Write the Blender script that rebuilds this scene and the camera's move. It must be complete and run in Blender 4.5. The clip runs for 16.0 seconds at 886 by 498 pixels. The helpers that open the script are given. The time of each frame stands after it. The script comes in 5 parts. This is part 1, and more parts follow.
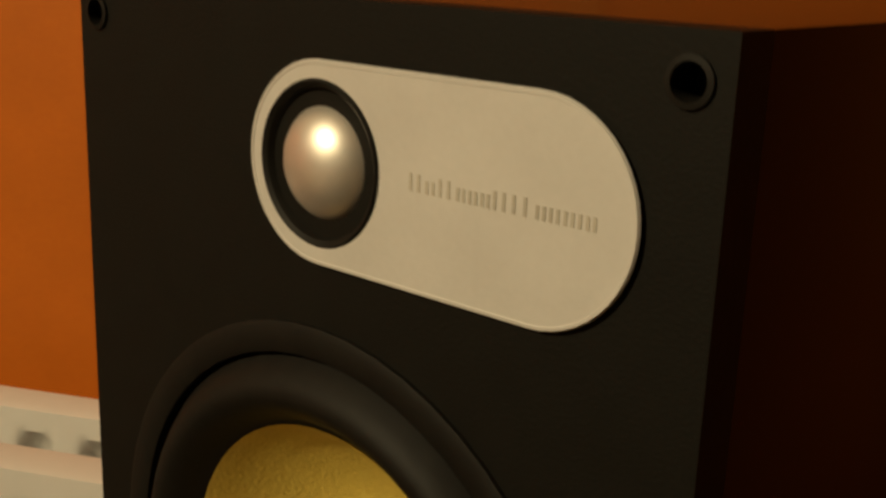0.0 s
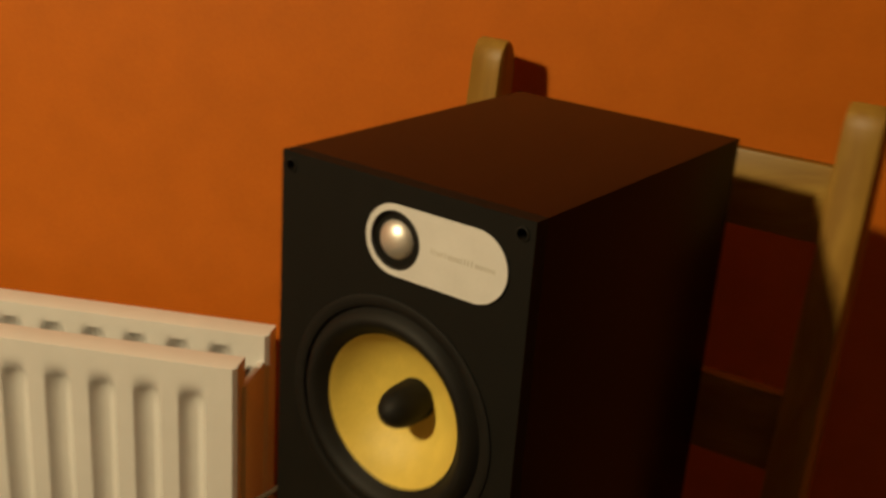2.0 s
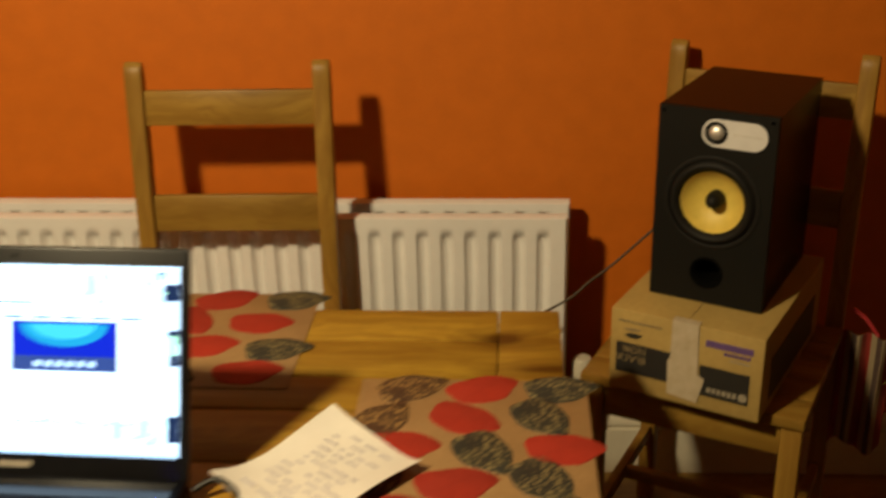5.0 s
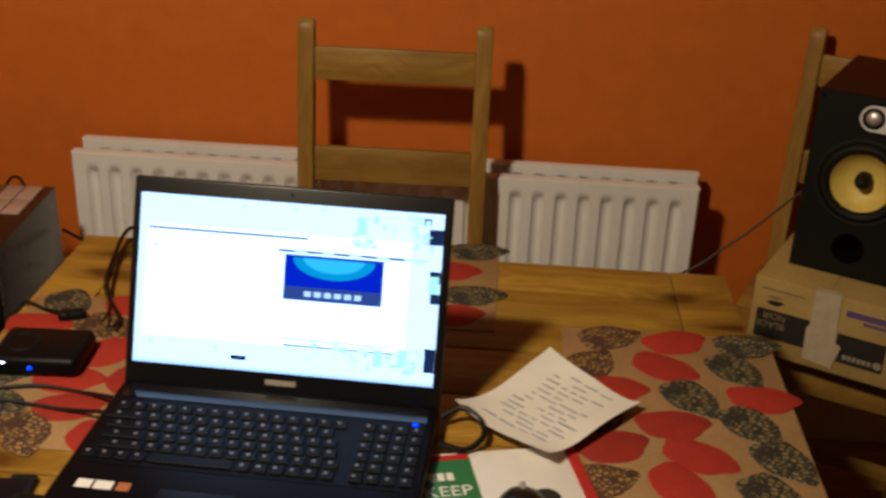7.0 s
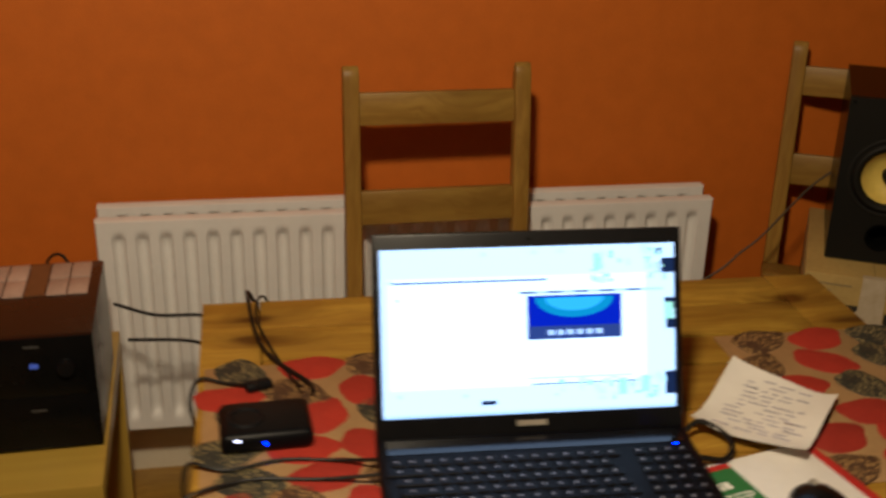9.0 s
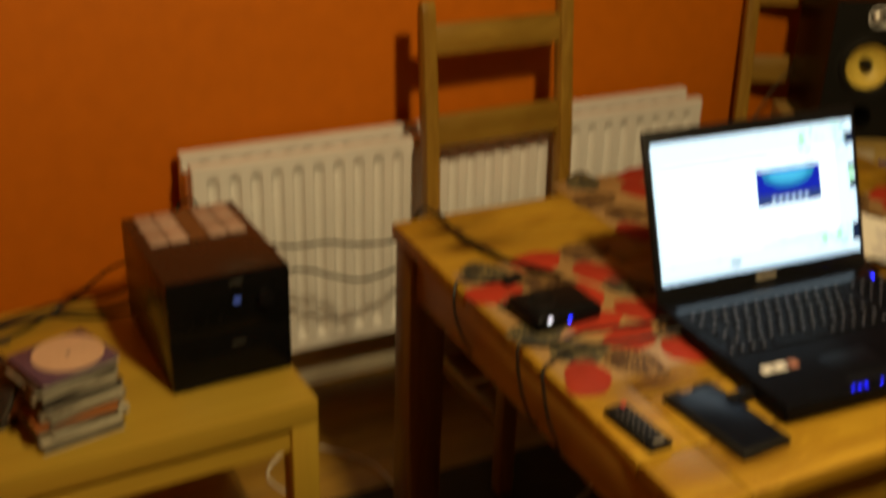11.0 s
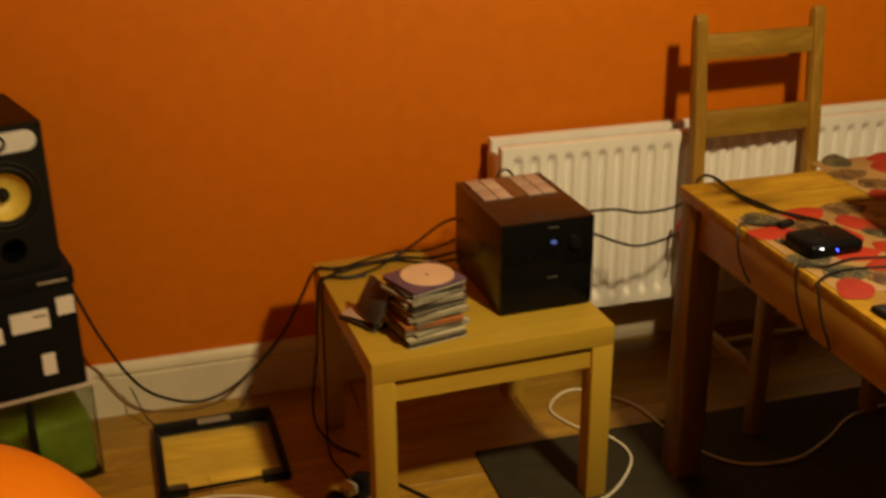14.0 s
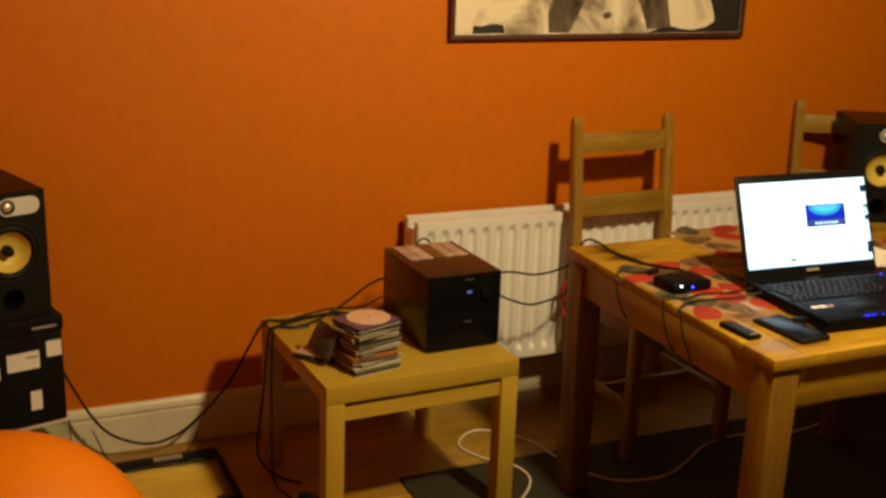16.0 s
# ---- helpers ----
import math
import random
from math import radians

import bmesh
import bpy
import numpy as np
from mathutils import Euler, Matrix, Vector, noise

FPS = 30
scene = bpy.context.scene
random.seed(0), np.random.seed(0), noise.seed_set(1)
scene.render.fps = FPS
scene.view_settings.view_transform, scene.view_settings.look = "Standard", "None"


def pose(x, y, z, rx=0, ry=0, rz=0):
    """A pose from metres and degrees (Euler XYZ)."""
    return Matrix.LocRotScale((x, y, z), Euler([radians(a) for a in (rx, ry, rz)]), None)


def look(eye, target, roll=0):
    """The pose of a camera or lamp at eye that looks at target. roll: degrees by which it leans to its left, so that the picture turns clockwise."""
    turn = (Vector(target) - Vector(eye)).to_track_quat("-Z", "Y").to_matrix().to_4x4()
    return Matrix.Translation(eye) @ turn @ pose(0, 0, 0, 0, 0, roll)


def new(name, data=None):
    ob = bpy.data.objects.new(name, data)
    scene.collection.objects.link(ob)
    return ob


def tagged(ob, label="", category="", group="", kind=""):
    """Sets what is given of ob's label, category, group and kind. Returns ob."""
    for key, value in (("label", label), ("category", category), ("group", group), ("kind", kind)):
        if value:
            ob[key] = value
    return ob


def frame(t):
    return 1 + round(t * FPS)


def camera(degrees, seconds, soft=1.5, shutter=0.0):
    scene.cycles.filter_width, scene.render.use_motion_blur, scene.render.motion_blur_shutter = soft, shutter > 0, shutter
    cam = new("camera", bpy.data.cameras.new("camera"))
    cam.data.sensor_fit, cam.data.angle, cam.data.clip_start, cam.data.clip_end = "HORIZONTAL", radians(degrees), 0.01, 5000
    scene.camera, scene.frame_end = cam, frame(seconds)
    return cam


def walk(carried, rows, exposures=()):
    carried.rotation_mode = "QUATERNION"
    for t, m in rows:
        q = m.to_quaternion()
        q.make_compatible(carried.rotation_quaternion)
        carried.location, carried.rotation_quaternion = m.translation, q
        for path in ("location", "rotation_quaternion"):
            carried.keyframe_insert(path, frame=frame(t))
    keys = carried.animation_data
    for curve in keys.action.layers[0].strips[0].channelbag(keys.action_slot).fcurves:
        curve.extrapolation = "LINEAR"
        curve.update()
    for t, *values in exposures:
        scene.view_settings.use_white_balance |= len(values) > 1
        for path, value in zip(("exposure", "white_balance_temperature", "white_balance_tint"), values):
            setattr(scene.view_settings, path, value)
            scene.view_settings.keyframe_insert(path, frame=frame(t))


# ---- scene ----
cam = camera(43.0, 16.0, soft=2.9, shutter=1.0)
PATH = [
    (0, (0.237, 0.439, 1.019), (-0.227, 2.314, 0.5), 2.2),
    (0.5, (0.222, 0.398, 1.035), (-0.074, 2.303, 0.503), 3.4),
    (1, (0.236, 0.314, 1.071), (-0.028, 2.206, 0.481), 3.8),
    (1.5, (0.279, 0.179, 1.133), (-0.036, 2.047, 0.49), 4.9),
    (2, (0.276, 0.032, 1.208), (-0.003, 1.888, 0.517), 4.0),
    (2.5, (0.23, -0.162, 1.304), (0.05, 1.673, 0.529), 2.8),
    (3, (0.207, -0.379, 1.384), (0.05, 1.441, 0.569), 1.9),
    (3.5, (0.166, -0.569, 1.426), (0.012, 1.25, 0.607), -0.3),
    (4, (0.028, -0.746, 1.46), (-0.08, 1.08, 0.651), -1.8),
    (4.5, (-0.052, -0.927, 1.495), (-0.214, 0.908, 0.716), -2.5),
    (4.7, (-0.103, -1.011, 1.504), (-0.252, 0.827, 0.73), -2.1),
    (6.8, (-0.47, -1.252, 1.569), (-0.549, 0.561, 0.729), 2.5),
    (7, (-0.483, -1.247, 1.56), (-0.586, 0.565, 0.72), 2.3),
    (7.5, (-0.566, -1.289, 1.566), (-0.654, 0.518, 0.714), 2.1),
    (8, (-0.743, -1.337, 1.572), (-0.691, 0.47, 0.716), 3.0),
    (8.5, (-0.94, -1.299, 1.57), (-0.727, 0.512, 0.748), 3.2),
    (8.7, (-0.993, -1.263, 1.572), (-0.741, 0.555, 0.777), 2.3),
    (10.8, (-1.902, -1.251, 1.599), (-1.102, 0.402, 0.806), 2.2),
    (11, (-1.938, -1.252, 1.597), (-1.137, 0.364, 0.733), 1.8),
    (11.5, (-2.051, -1.28, 1.552), (-1.225, 0.281, 0.613), 2.5),
    (12, (-2.123, -1.328, 1.587), (-1.297, 0.218, 0.622), 2.6),
    (12.5, (-2.161, -1.392, 1.607), (-1.413, 0.203, 0.661), 1.9),
    (13, (-2.226, -1.493, 1.606), (-1.595, 0.18, 0.711), 0.9),
    (13.5, (-2.294, -1.588, 1.605), (-1.764, 0.144, 0.759), -0.2),
    (14, (-2.361, -1.689, 1.611), (-1.857, 0.083, 0.832), -0.5),
    (14.5, (-2.512, -1.805, 1.628), (-1.903, -0.031, 0.936), 0.8),
    (15, (-2.622, -1.965, 1.649), (-1.93, -0.192, 1.033), 1.5),
    (15.5, (-2.663, -2.116, 1.648), (-1.941, -0.342, 1.071), 1.5),
    (16, (-2.747, -2.189, 1.633), (-1.974, -0.434, 1.067), 2.0),
]
# seconds, stops, white balance
EXPOSURES = [
    (0.0, 0.05, 6300, 10), (1.0, 0.3, 6300, 10), (3.5, 0.3, 6700, 13), (4.7, 0.2, 6450, 12), (6.8, -0.48, 5500, 22), (8.7, -0.5, 5500, 22),
    (10.8, -0.5, 7200, 11), (11.6, -0.3, 7200, 11), (12.5, -0.05, 7300, 11), (14.0, 0.05, 7300, 11), (16.0, 0.05, 7300, 11),
]
walk(cam, [(t, look(eye, target, roll)) for t, eye, target, roll in PATH], EXPOSURES)

# ---- light ----
world = bpy.data.worlds.new("night")
scene.world = world
world.use_nodes = True
world.node_tree.nodes["Background"].inputs[0].default_value = (0.9, 0.6, 0.35, 1)
world.node_tree.nodes["Background"].inputs[1].default_value = 0.003

# a shaded pendant bulb that throws its light downwards and sideways
lamp_data = bpy.data.lights.new("ceiling_bulb", "SPOT")
lamp_data.energy, lamp_data.color, lamp_data.shadow_soft_size = 172, (1.0, 0.80, 0.44), 0.075
lamp_data.spot_size, lamp_data.spot_blend = radians(172), 0.25
ceiling_bulb = new("ceiling_bulb", lamp_data)
ceiling_bulb.location = (-1.175, -0.86, 2.22)

# ---- materials ----


def node(nt, kind, **props):
    n = nt.nodes.new(kind)
    for k, v in props.items():
        n.inputs[k].default_value = v
    return n


def mat(name, c1, c2=None, scale=40.0, rough=0.5, bump=0.0, metal=0.0, stretch=(1, 1, 1), spec=0.5, coat=0.0, vary=0.0, wear=0.12, bump_scale=None):
    """A surface of two colours mixed at two scales, with grain relief."""
    m = bpy.data.materials.new(name)
    m.use_nodes = True
    nt = m.node_tree
    b = nt.nodes["Principled BSDF"]
    b.inputs["Metallic"].default_value = metal
    b.inputs["Specular IOR Level"].default_value = spec
    b.inputs["Coat Weight"].default_value = coat
    c2 = c2 or tuple(v * 0.75 for v in c1)
    tc = nt.nodes.new("ShaderNodeTexCoord")
    mp = nt.nodes.new("ShaderNodeMapping")
    mp.inputs["Scale"].default_value = stretch
    nt.links.new(tc.outputs["Object"], mp.inputs["Vector"])
    fine = node(nt, "ShaderNodeTexNoise", Scale=scale, Detail=6.0, Roughness=0.6)
    big = node(nt, "ShaderNodeTexNoise", Scale=scale * 0.09 + 1.3, Detail=3.0)
    for n in (fine, big):
        nt.links.new(mp.outputs[0], n.inputs["Vector"])
    ramp = nt.nodes.new("ShaderNodeValToRGB")
    ramp.color_ramp.elements[0].position, ramp.color_ramp.elements[1].position = 0.3, 0.72
    ramp.color_ramp.elements[0].color, ramp.color_ramp.elements[1].color = (*c2, 1), (*c1, 1)
    nt.links.new(fine.outputs["Fac"], ramp.inputs[0])
    hsv = nt.nodes.new("ShaderNodeHueSaturation")
    nt.links.new(ramp.outputs[0], hsv.inputs["Color"])
    mr = node(nt, "ShaderNodeMapRange")
    mr.inputs[1].default_value, mr.inputs[2].default_value = 0.3, 0.7
    mr.inputs[3].default_value, mr.inputs[4].default_value = 1 - wear, 1 + wear
    nt.links.new(big.outputs["Fac"], mr.inputs[0])
    val = mr.outputs[0]
    if vary:
        oi = nt.nodes.new("ShaderNodeObjectInfo")
        mr2 = node(nt, "ShaderNodeMapRange")
        mr2.inputs[3].default_value, mr2.inputs[4].default_value = 1 - vary, 1 + vary
        nt.links.new(oi.outputs["Random"], mr2.inputs[0])
        mul = nt.nodes.new("ShaderNodeMath")
        mul.operation = "MULTIPLY"
        nt.links.new(val, mul.inputs[0])
        nt.links.new(mr2.outputs[0], mul.inputs[1])
        val = mul.outputs[0]
    nt.links.new(val, hsv.inputs["Value"])
    nt.links.new(hsv.outputs[0], b.inputs["Base Color"])
    rr = node(nt, "ShaderNodeMapRange")
    rr.inputs[3].default_value, rr.inputs[4].default_value = max(rough - 0.07, 0.02), min(rough + 0.07, 1)
    nt.links.new(big.outputs["Fac"], rr.inputs[0])
    nt.links.new(rr.outputs[0], b.inputs["Roughness"])
    if bump:
        bp = node(nt, "ShaderNodeBump", Strength=bump, Distance=0.002)
        src = fine
        if bump_scale:
            src = node(nt, "ShaderNodeTexNoise", Scale=bump_scale, Detail=3.0)
            nt.links.new(mp.outputs[0], src.inputs["Vector"])
        nt.links.new(src.outputs["Fac"], bp.inputs["Height"])
        nt.links.new(bp.outputs[0], b.inputs["Normal"])
    return m


def wood(name, light, dark, axis="x", rough=0.4, knots=0.0, vary=0.1, coat=0.0, grain=1.0, spec=0.5):
    """Sawn wood with long grain along an axis and optional knots."""
    m = mat(name, light, dark, 30 * grain, rough, 0.12, stretch={"x": (0.08, 1, 1), "y": (1, 0.08, 1), "z": (1, 1, 0.08)}[axis], coat=coat, vary=vary, wear=0.18, spec=spec)
    if knots:
        nt = m.node_tree
        b = nt.nodes["Principled BSDF"]
        old = b.inputs["Base Color"].links[0].from_socket
        tc = nt.nodes.new("ShaderNodeTexCoord")
        mp = nt.nodes.new("ShaderNodeMapping")
        mp.inputs["Scale"].default_value = {"x": (0.42, 1, 1), "y": (1, 0.42, 1), "z": (1, 1, 0.42)}[axis]
        nz = node(nt, "ShaderNodeTexNoise", Scale=9.0, Detail=4.0)
        warp = nt.nodes.new("ShaderNodeMixRGB")
        warp.inputs[0].default_value = 0.07
        vo = node(nt, "ShaderNodeTexVoronoi", Scale=8.5)
        vo.voronoi_dimensions = "3D" if axis == "z" else "2D"
        nt.links.new(tc.outputs["Object"], mp.inputs["Vector"])
        nt.links.new(mp.outputs[0], nz.inputs["Vector"])
        nt.links.new(mp.outputs[0], warp.inputs[1])
        nt.links.new(nz.outputs["Color"], warp.inputs[2])
        nt.links.new(warp.outputs[0], vo.inputs["Vector"])
        # growth lines that bend round the knots
        bend = node(nt, "ShaderNodeMapRange")
        bend.inputs[1].default_value, bend.inputs[2].default_value = 0.0, 0.45
        bend.inputs[3].default_value, bend.inputs[4].default_value = 0.05, 0.0
        nt.links.new(vo.outputs["Distance"], bend.inputs[0])
        push = nt.nodes.new("ShaderNodeVectorMath")
        push.operation = "ADD"
        nt.links.new(warp.outputs[0], push.inputs[0])
        nt.links.new(bend.outputs[0], push.inputs[1])
        squash = nt.nodes.new("ShaderNodeMapping")
        squash.inputs["Scale"].default_value = {"x": (0.10, 1, 1), "y": (1, 0.10, 1), "z": (1, 1, 0.10)}[axis]
        lines = node(nt, "ShaderNodeTexNoise", Scale=80.0 * grain, Detail=4.0, Roughness=0.55)
        nt.links.new(push.outputs[0], squash.inputs["Vector"])
        nt.links.new(squash.outputs[0], lines.inputs["Vector"])
        lr = nt.nodes.new("ShaderNodeValToRGB")
        lr.color_ramp.elements[0].position, lr.color_ramp.elements[1].position = 0.40, 0.60
        lr.color_ramp.elements[0].color, lr.color_ramp.elements[1].color = (0.42, 0.42, 0.42, 1), (0, 0, 0, 1)
        nt.links.new(lines.outputs["Fac"], lr.inputs[0])
        mg = nt.nodes.new("ShaderNodeMixRGB")
        mg.inputs[2].default_value = (dark[0] * 0.7, dark[1] * 0.58, dark[2] * 0.5, 1)
        nt.links.new(lr.outputs[0], mg.inputs[0])
        nt.links.new(old, mg.inputs[1])
        # a dark core with a brown halo, in some cells only
        rp = nt.nodes.new("ShaderNodeValToRGB")
        rp.color_ramp.elements[0].position, rp.color_ramp.elements[1].position = 0.06, 0.34
        rp.color_ramp.elements[0].color, rp.color_ramp.elements[1].color = (knots * 0.95,) * 3 + (1,), (0, 0, 0, 1)
        halo = rp.color_ramp.elements.new(0.13)
        halo.color = (knots * 0.45,) * 3 + (1,)
        nt.links.new(vo.outputs["Distance"], rp.inputs[0])
        sep = nt.nodes.new("ShaderNodeSeparateColor")
        nt.links.new(vo.outputs["Color"], sep.inputs[0])
        some = nt.nodes.new("ShaderNodeMath")
        some.operation = "GREATER_THAN"
        some.inputs[1].default_value = 0.45
        nt.links.new(sep.outputs[0], some.inputs[0])
        gate = nt.nodes.new("ShaderNodeMath")
        gate.operation = "MULTIPLY"
        nt.links.new(rp.outputs[0], gate.inputs[0])
        nt.links.new(some.outputs[0], gate.inputs[1])
        mx = nt.nodes.new("ShaderNodeMixRGB")
        mx.inputs[2].default_value = (dark[0] * 0.3, dark[1] * 0.22, dark[2] * 0.16, 1)
        nt.links.new(gate.outputs[0], mx.inputs[0])
        nt.links.new(mg.outputs[0], mx.inputs[1])
        nt.links.new(mx.outputs[0], b.inputs["Base Color"])
    return m


def glow(name, color, strength):
    m = bpy.data.materials.new(name)
    m.use_nodes = True
    nt = m.node_tree
    nt.nodes.remove(nt.nodes["Principled BSDF"])
    e = node(nt, "ShaderNodeEmission", Strength=strength)
    e.inputs[0].default_value = (*color, 1)
    nt.links.new(e.outputs[0], nt.nodes["Material Output"].inputs[0])
    return m


def lace(name, dark, pale, scale):
    """A netted print: pale cells divided by dark threads."""
    m = mat(name, dark, rough=0.7)
    nt = m.node_tree
    b = nt.nodes["Principled BSDF"]
    tc = nt.nodes.new("ShaderNodeTexCoord")
    vo = node(nt, "ShaderNodeTexVoronoi", Scale=scale)
    vo.feature = "DISTANCE_TO_EDGE"
    rp = nt.nodes.new("ShaderNodeValToRGB")
    rp.color_ramp.elements[0].position, rp.color_ramp.elements[1].position = 0.12, 0.22
    rp.color_ramp.elements[0].color, rp.color_ramp.elements[1].color = (*dark, 1), (*pale, 1)
    nt.links.new(tc.outputs["Object"], vo.inputs["Vector"])
    nt.links.new(vo.outputs["Distance"], rp.inputs[0])
    nt.links.new(rp.outputs[0], b.inputs["Base Color"])
    return m


def stripes(name, colors, scale, axis=0):
    """Woven cloth in stripes."""
    m = mat(name, colors[0], rough=0.9, bump=0.4, scale=300)
    nt = m.node_tree
    b = nt.nodes["Principled BSDF"]
    tc = nt.nodes.new("ShaderNodeTexCoord")
    sep = nt.nodes.new("ShaderNodeSeparateXYZ")
    mul = node(nt, "ShaderNodeMath")
    mul.operation = "MULTIPLY"
    mul.inputs[1].default_value = scale
    fr = nt.nodes.new("ShaderNodeMath")
    fr.operation = "FRACT"
    rp = nt.nodes.new("ShaderNodeValToRGB")
    rp.color_ramp.interpolation = "CONSTANT"
    while len(rp.color_ramp.elements) < len(colors):
        rp.color_ramp.elements.new(0.5)
    for k, c in enumerate(colors):
        rp.color_ramp.elements[k].position, rp.color_ramp.elements[k].color = k / len(colors), (*c, 1)
    nt.links.new(tc.outputs["Object"], sep.inputs[0])
    nt.links.new(sep.outputs[axis], mul.inputs[0])
    nt.links.new(mul.outputs[0], fr.inputs[0])
    nt.links.new(fr.outputs[0], rp.inputs[0])
    nt.links.new(rp.outputs[0], b.inputs["Base Color"])
    return m


M_wall = mat("orange_emulsion", (0.58, 0.145, 0.004), (0.55, 0.13, 0.0035), 220, 0.62, 0.12, wear=0.05, spec=0.3)
# brown chosen for the unseen walls so that they bounce little light
M_unseenwall = mat("dull_unseen_wall", (0.15, 0.10, 0.06), (0.12, 0.08, 0.05), 180, 0.7, 0.1, wear=0.05)
M_ceiling = mat("white_ceiling_paint", (0.75, 0.72, 0.66), (0.72, 0.69, 0.63), 150, 0.8, 0.1, wear=0.04)
M_skirt = mat("cream_gloss_paint", (0.70, 0.64, 0.50), (0.66, 0.6, 0.46), 60, 0.35, 0.05, wear=0.06)
M_rad = mat("white_radiator_enamel", (0.82, 0.80, 0.78), (0.79, 0.77, 0.745), 50, 0.24, 0.03, wear=0.04)
# fin colour with the shade between the two panels put into it
M_radshade = mat("radiator_gap_shade", (0.25, 0.22, 0.18), rough=0.6)
M_floor = wood("oak_laminate", (0.43, 0.255, 0.036), (0.30, 0.16, 0.022), "x", 0.42, 0.15, 0.12)
M_floorgap = mat("laminate_joint", (0.16, 0.08, 0.03), rough=0.8)
M_rug = mat("charcoal_rug", (0.040, 0.031, 0.011), (0.017, 0.013, 0.005), 260, 0.95, 0.9, wear=0.25)
M_pine_x = wood("waxed_pine_plank", (0.47, 0.285, 0.030), (0.29, 0.148, 0.012), "x", 0.46, 1.0, 0.14, spec=0.35)
M_pine_y = wood("waxed_pine_end", (0.43, 0.25, 0.05), (0.29, 0.14, 0.022), "y", 0.42, 0.6, 0.12)
# same pine as the top, darkened to stand in for weaker light on the legs
M_pine_z = wood("waxed_pine_shaded_post", (0.24, 0.125, 0.02), (0.165, 0.075, 0.011), "z", 0.36, 0.4, 0.08, spec=0.3)
M_chair_x = wood("chair_pine_rail", (0.37, 0.22, 0.038), (0.25, 0.135, 0.02), "x", 0.42, 0.6, 0.1, spec=0.25)
M_chair_z = wood("chair_pine_post", (0.36, 0.21, 0.036), (0.245, 0.13, 0.019), "z", 0.42, 0.5, 0.08, spec=0.25)
M_birch = wood("birch_foil", (0.47, 0.31, 0.042), (0.42, 0.265, 0.034), "x", 0.4, 0, 0.04, grain=1.6)
M_birch_z = wood("birch_foil_leg", (0.47, 0.31, 0.042), (0.42, 0.265, 0.034), "z", 0.4, 0, 0.04, grain=1.6)
M_baffle = mat("black_baffle_vinyl", (0.0062, 0.0056, 0.0038), (0.0045, 0.004, 0.0028), 900, 0.65, 0.12, wear=0.1, spec=0.2)
M_veneer = wood("dark_cherry_veneer", (0.013, 0.0038, 0.0018), (0.008, 0.0024, 0.0013), "y", 0.24, 0, 0.02, grain=1.5, spec=0.05)
M_silver = mat("satin_silver", (0.68, 0.67, 0.655), (0.65, 0.64, 0.625), 500, 0.42, 0.04, metal=0.12, wear=0.04)
M_chrome = mat("bright_aluminium", (0.90, 0.86, 0.80), (0.86, 0.82, 0.76), 300, 0.42, 0.02, metal=0.8, wear=0.05)
M_rubber = mat("black_rubber", (0.010, 0.009, 0.007), (0.007, 0.006, 0.005), 200, 0.6, 0.08, spec=0.2)
M_kevlar = mat("yellow_woven_cone", (0.72, 0.54, 0.11), (0.64, 0.47, 0.08), 700, 0.42, 0.3, wear=0.06)
M_print = mat("grey_print", (0.33, 0.29, 0.23), rough=0.6)
M_faint = mat("faint_grey_print", (0.58, 0.545, 0.48), rough=0.5)
M_hole = mat("black_hole", (0.003, 0.003, 0.0025), rough=0.9, spec=0.03)
M_card = mat("brown_cardboard", (0.43, 0.295, 0.085), (0.37, 0.245, 0.068), 90, 0.75, 0.15, wear=0.1)
M_opal = mat("translucent_lid", (0.60, 0.54, 0.46), (0.55, 0.48, 0.40), 30, 0.3)
M_tape = mat("shiny_packing_tape", (0.55, 0.46, 0.33), (0.46, 0.37, 0.24), 60, 0.22, 0.1, wear=0.1)
M_cardprint = mat("brown_print", (0.30, 0.22, 0.10), rough=0.7)
M_cardline = mat("flap_shadow_line", (0.20, 0.13, 0.04), rough=0.8)
M_tapepale = mat("pale_print", (0.36, 0.31, 0.22), rough=0.6)
M_purple = mat("purple_print", (0.13, 0.07, 0.22), rough=0.6)
M_ink = mat("black_print", (0.022, 0.019, 0.015), rough=0.6)
M_plastic = mat("black_plastic", (0.009, 0.009, 0.010), (0.006, 0.006, 0.007), 300, 0.42, 0.06, spec=0.09)
M_deck = mat("satin_black_deck", (0.0035, 0.0035, 0.005), (0.0025, 0.0025, 0.004), 300, 0.42, 0.06, spec=0.09)
M_gloss = mat("gloss_black_plastic", (0.006, 0.006, 0.007), (0.005, 0.005, 0.006), 100, 0.12, 0.0)
M_key = mat("key_plastic", (0.004, 0.004, 0.006), rough=0.5, spec=0.1)
M_dimkey = mat("grey_rubber_key", (0.10, 0.095, 0.09), rough=0.6)
M_legend = mat("key_legend", (0.2, 0.2, 0.24), rough=0.6)
M_lid = mat("laptop_bezel", (0.007, 0.007, 0.008), rough=0.35, spec=0.3)
M_screen = glow("lit_screen", (0.62, 0.83, 1.0), 2.7)
M_scr_wall = glow("screen_wallpaper", (0.60, 0.83, 1.0), 2.1)
M_scr_teal = glow("screen_teal", (0.02, 0.42, 0.75), 1.1)
M_scr_sky = glow("screen_sky", (0.05, 0.5, 0.9), 1.6)
M_scr_blue = glow("screen_blue", (0.01, 0.03, 0.7), 1.0)
M_scr_navy = glow("screen_slate", (0.06, 0.12, 0.42), 0.8)
M_scr_pale = glow("screen_pale", (0.46, 0.80, 0.86), 2.3)
M_scr_dark = glow("screen_navy", (0.03, 0.06, 0.16), 0.6)
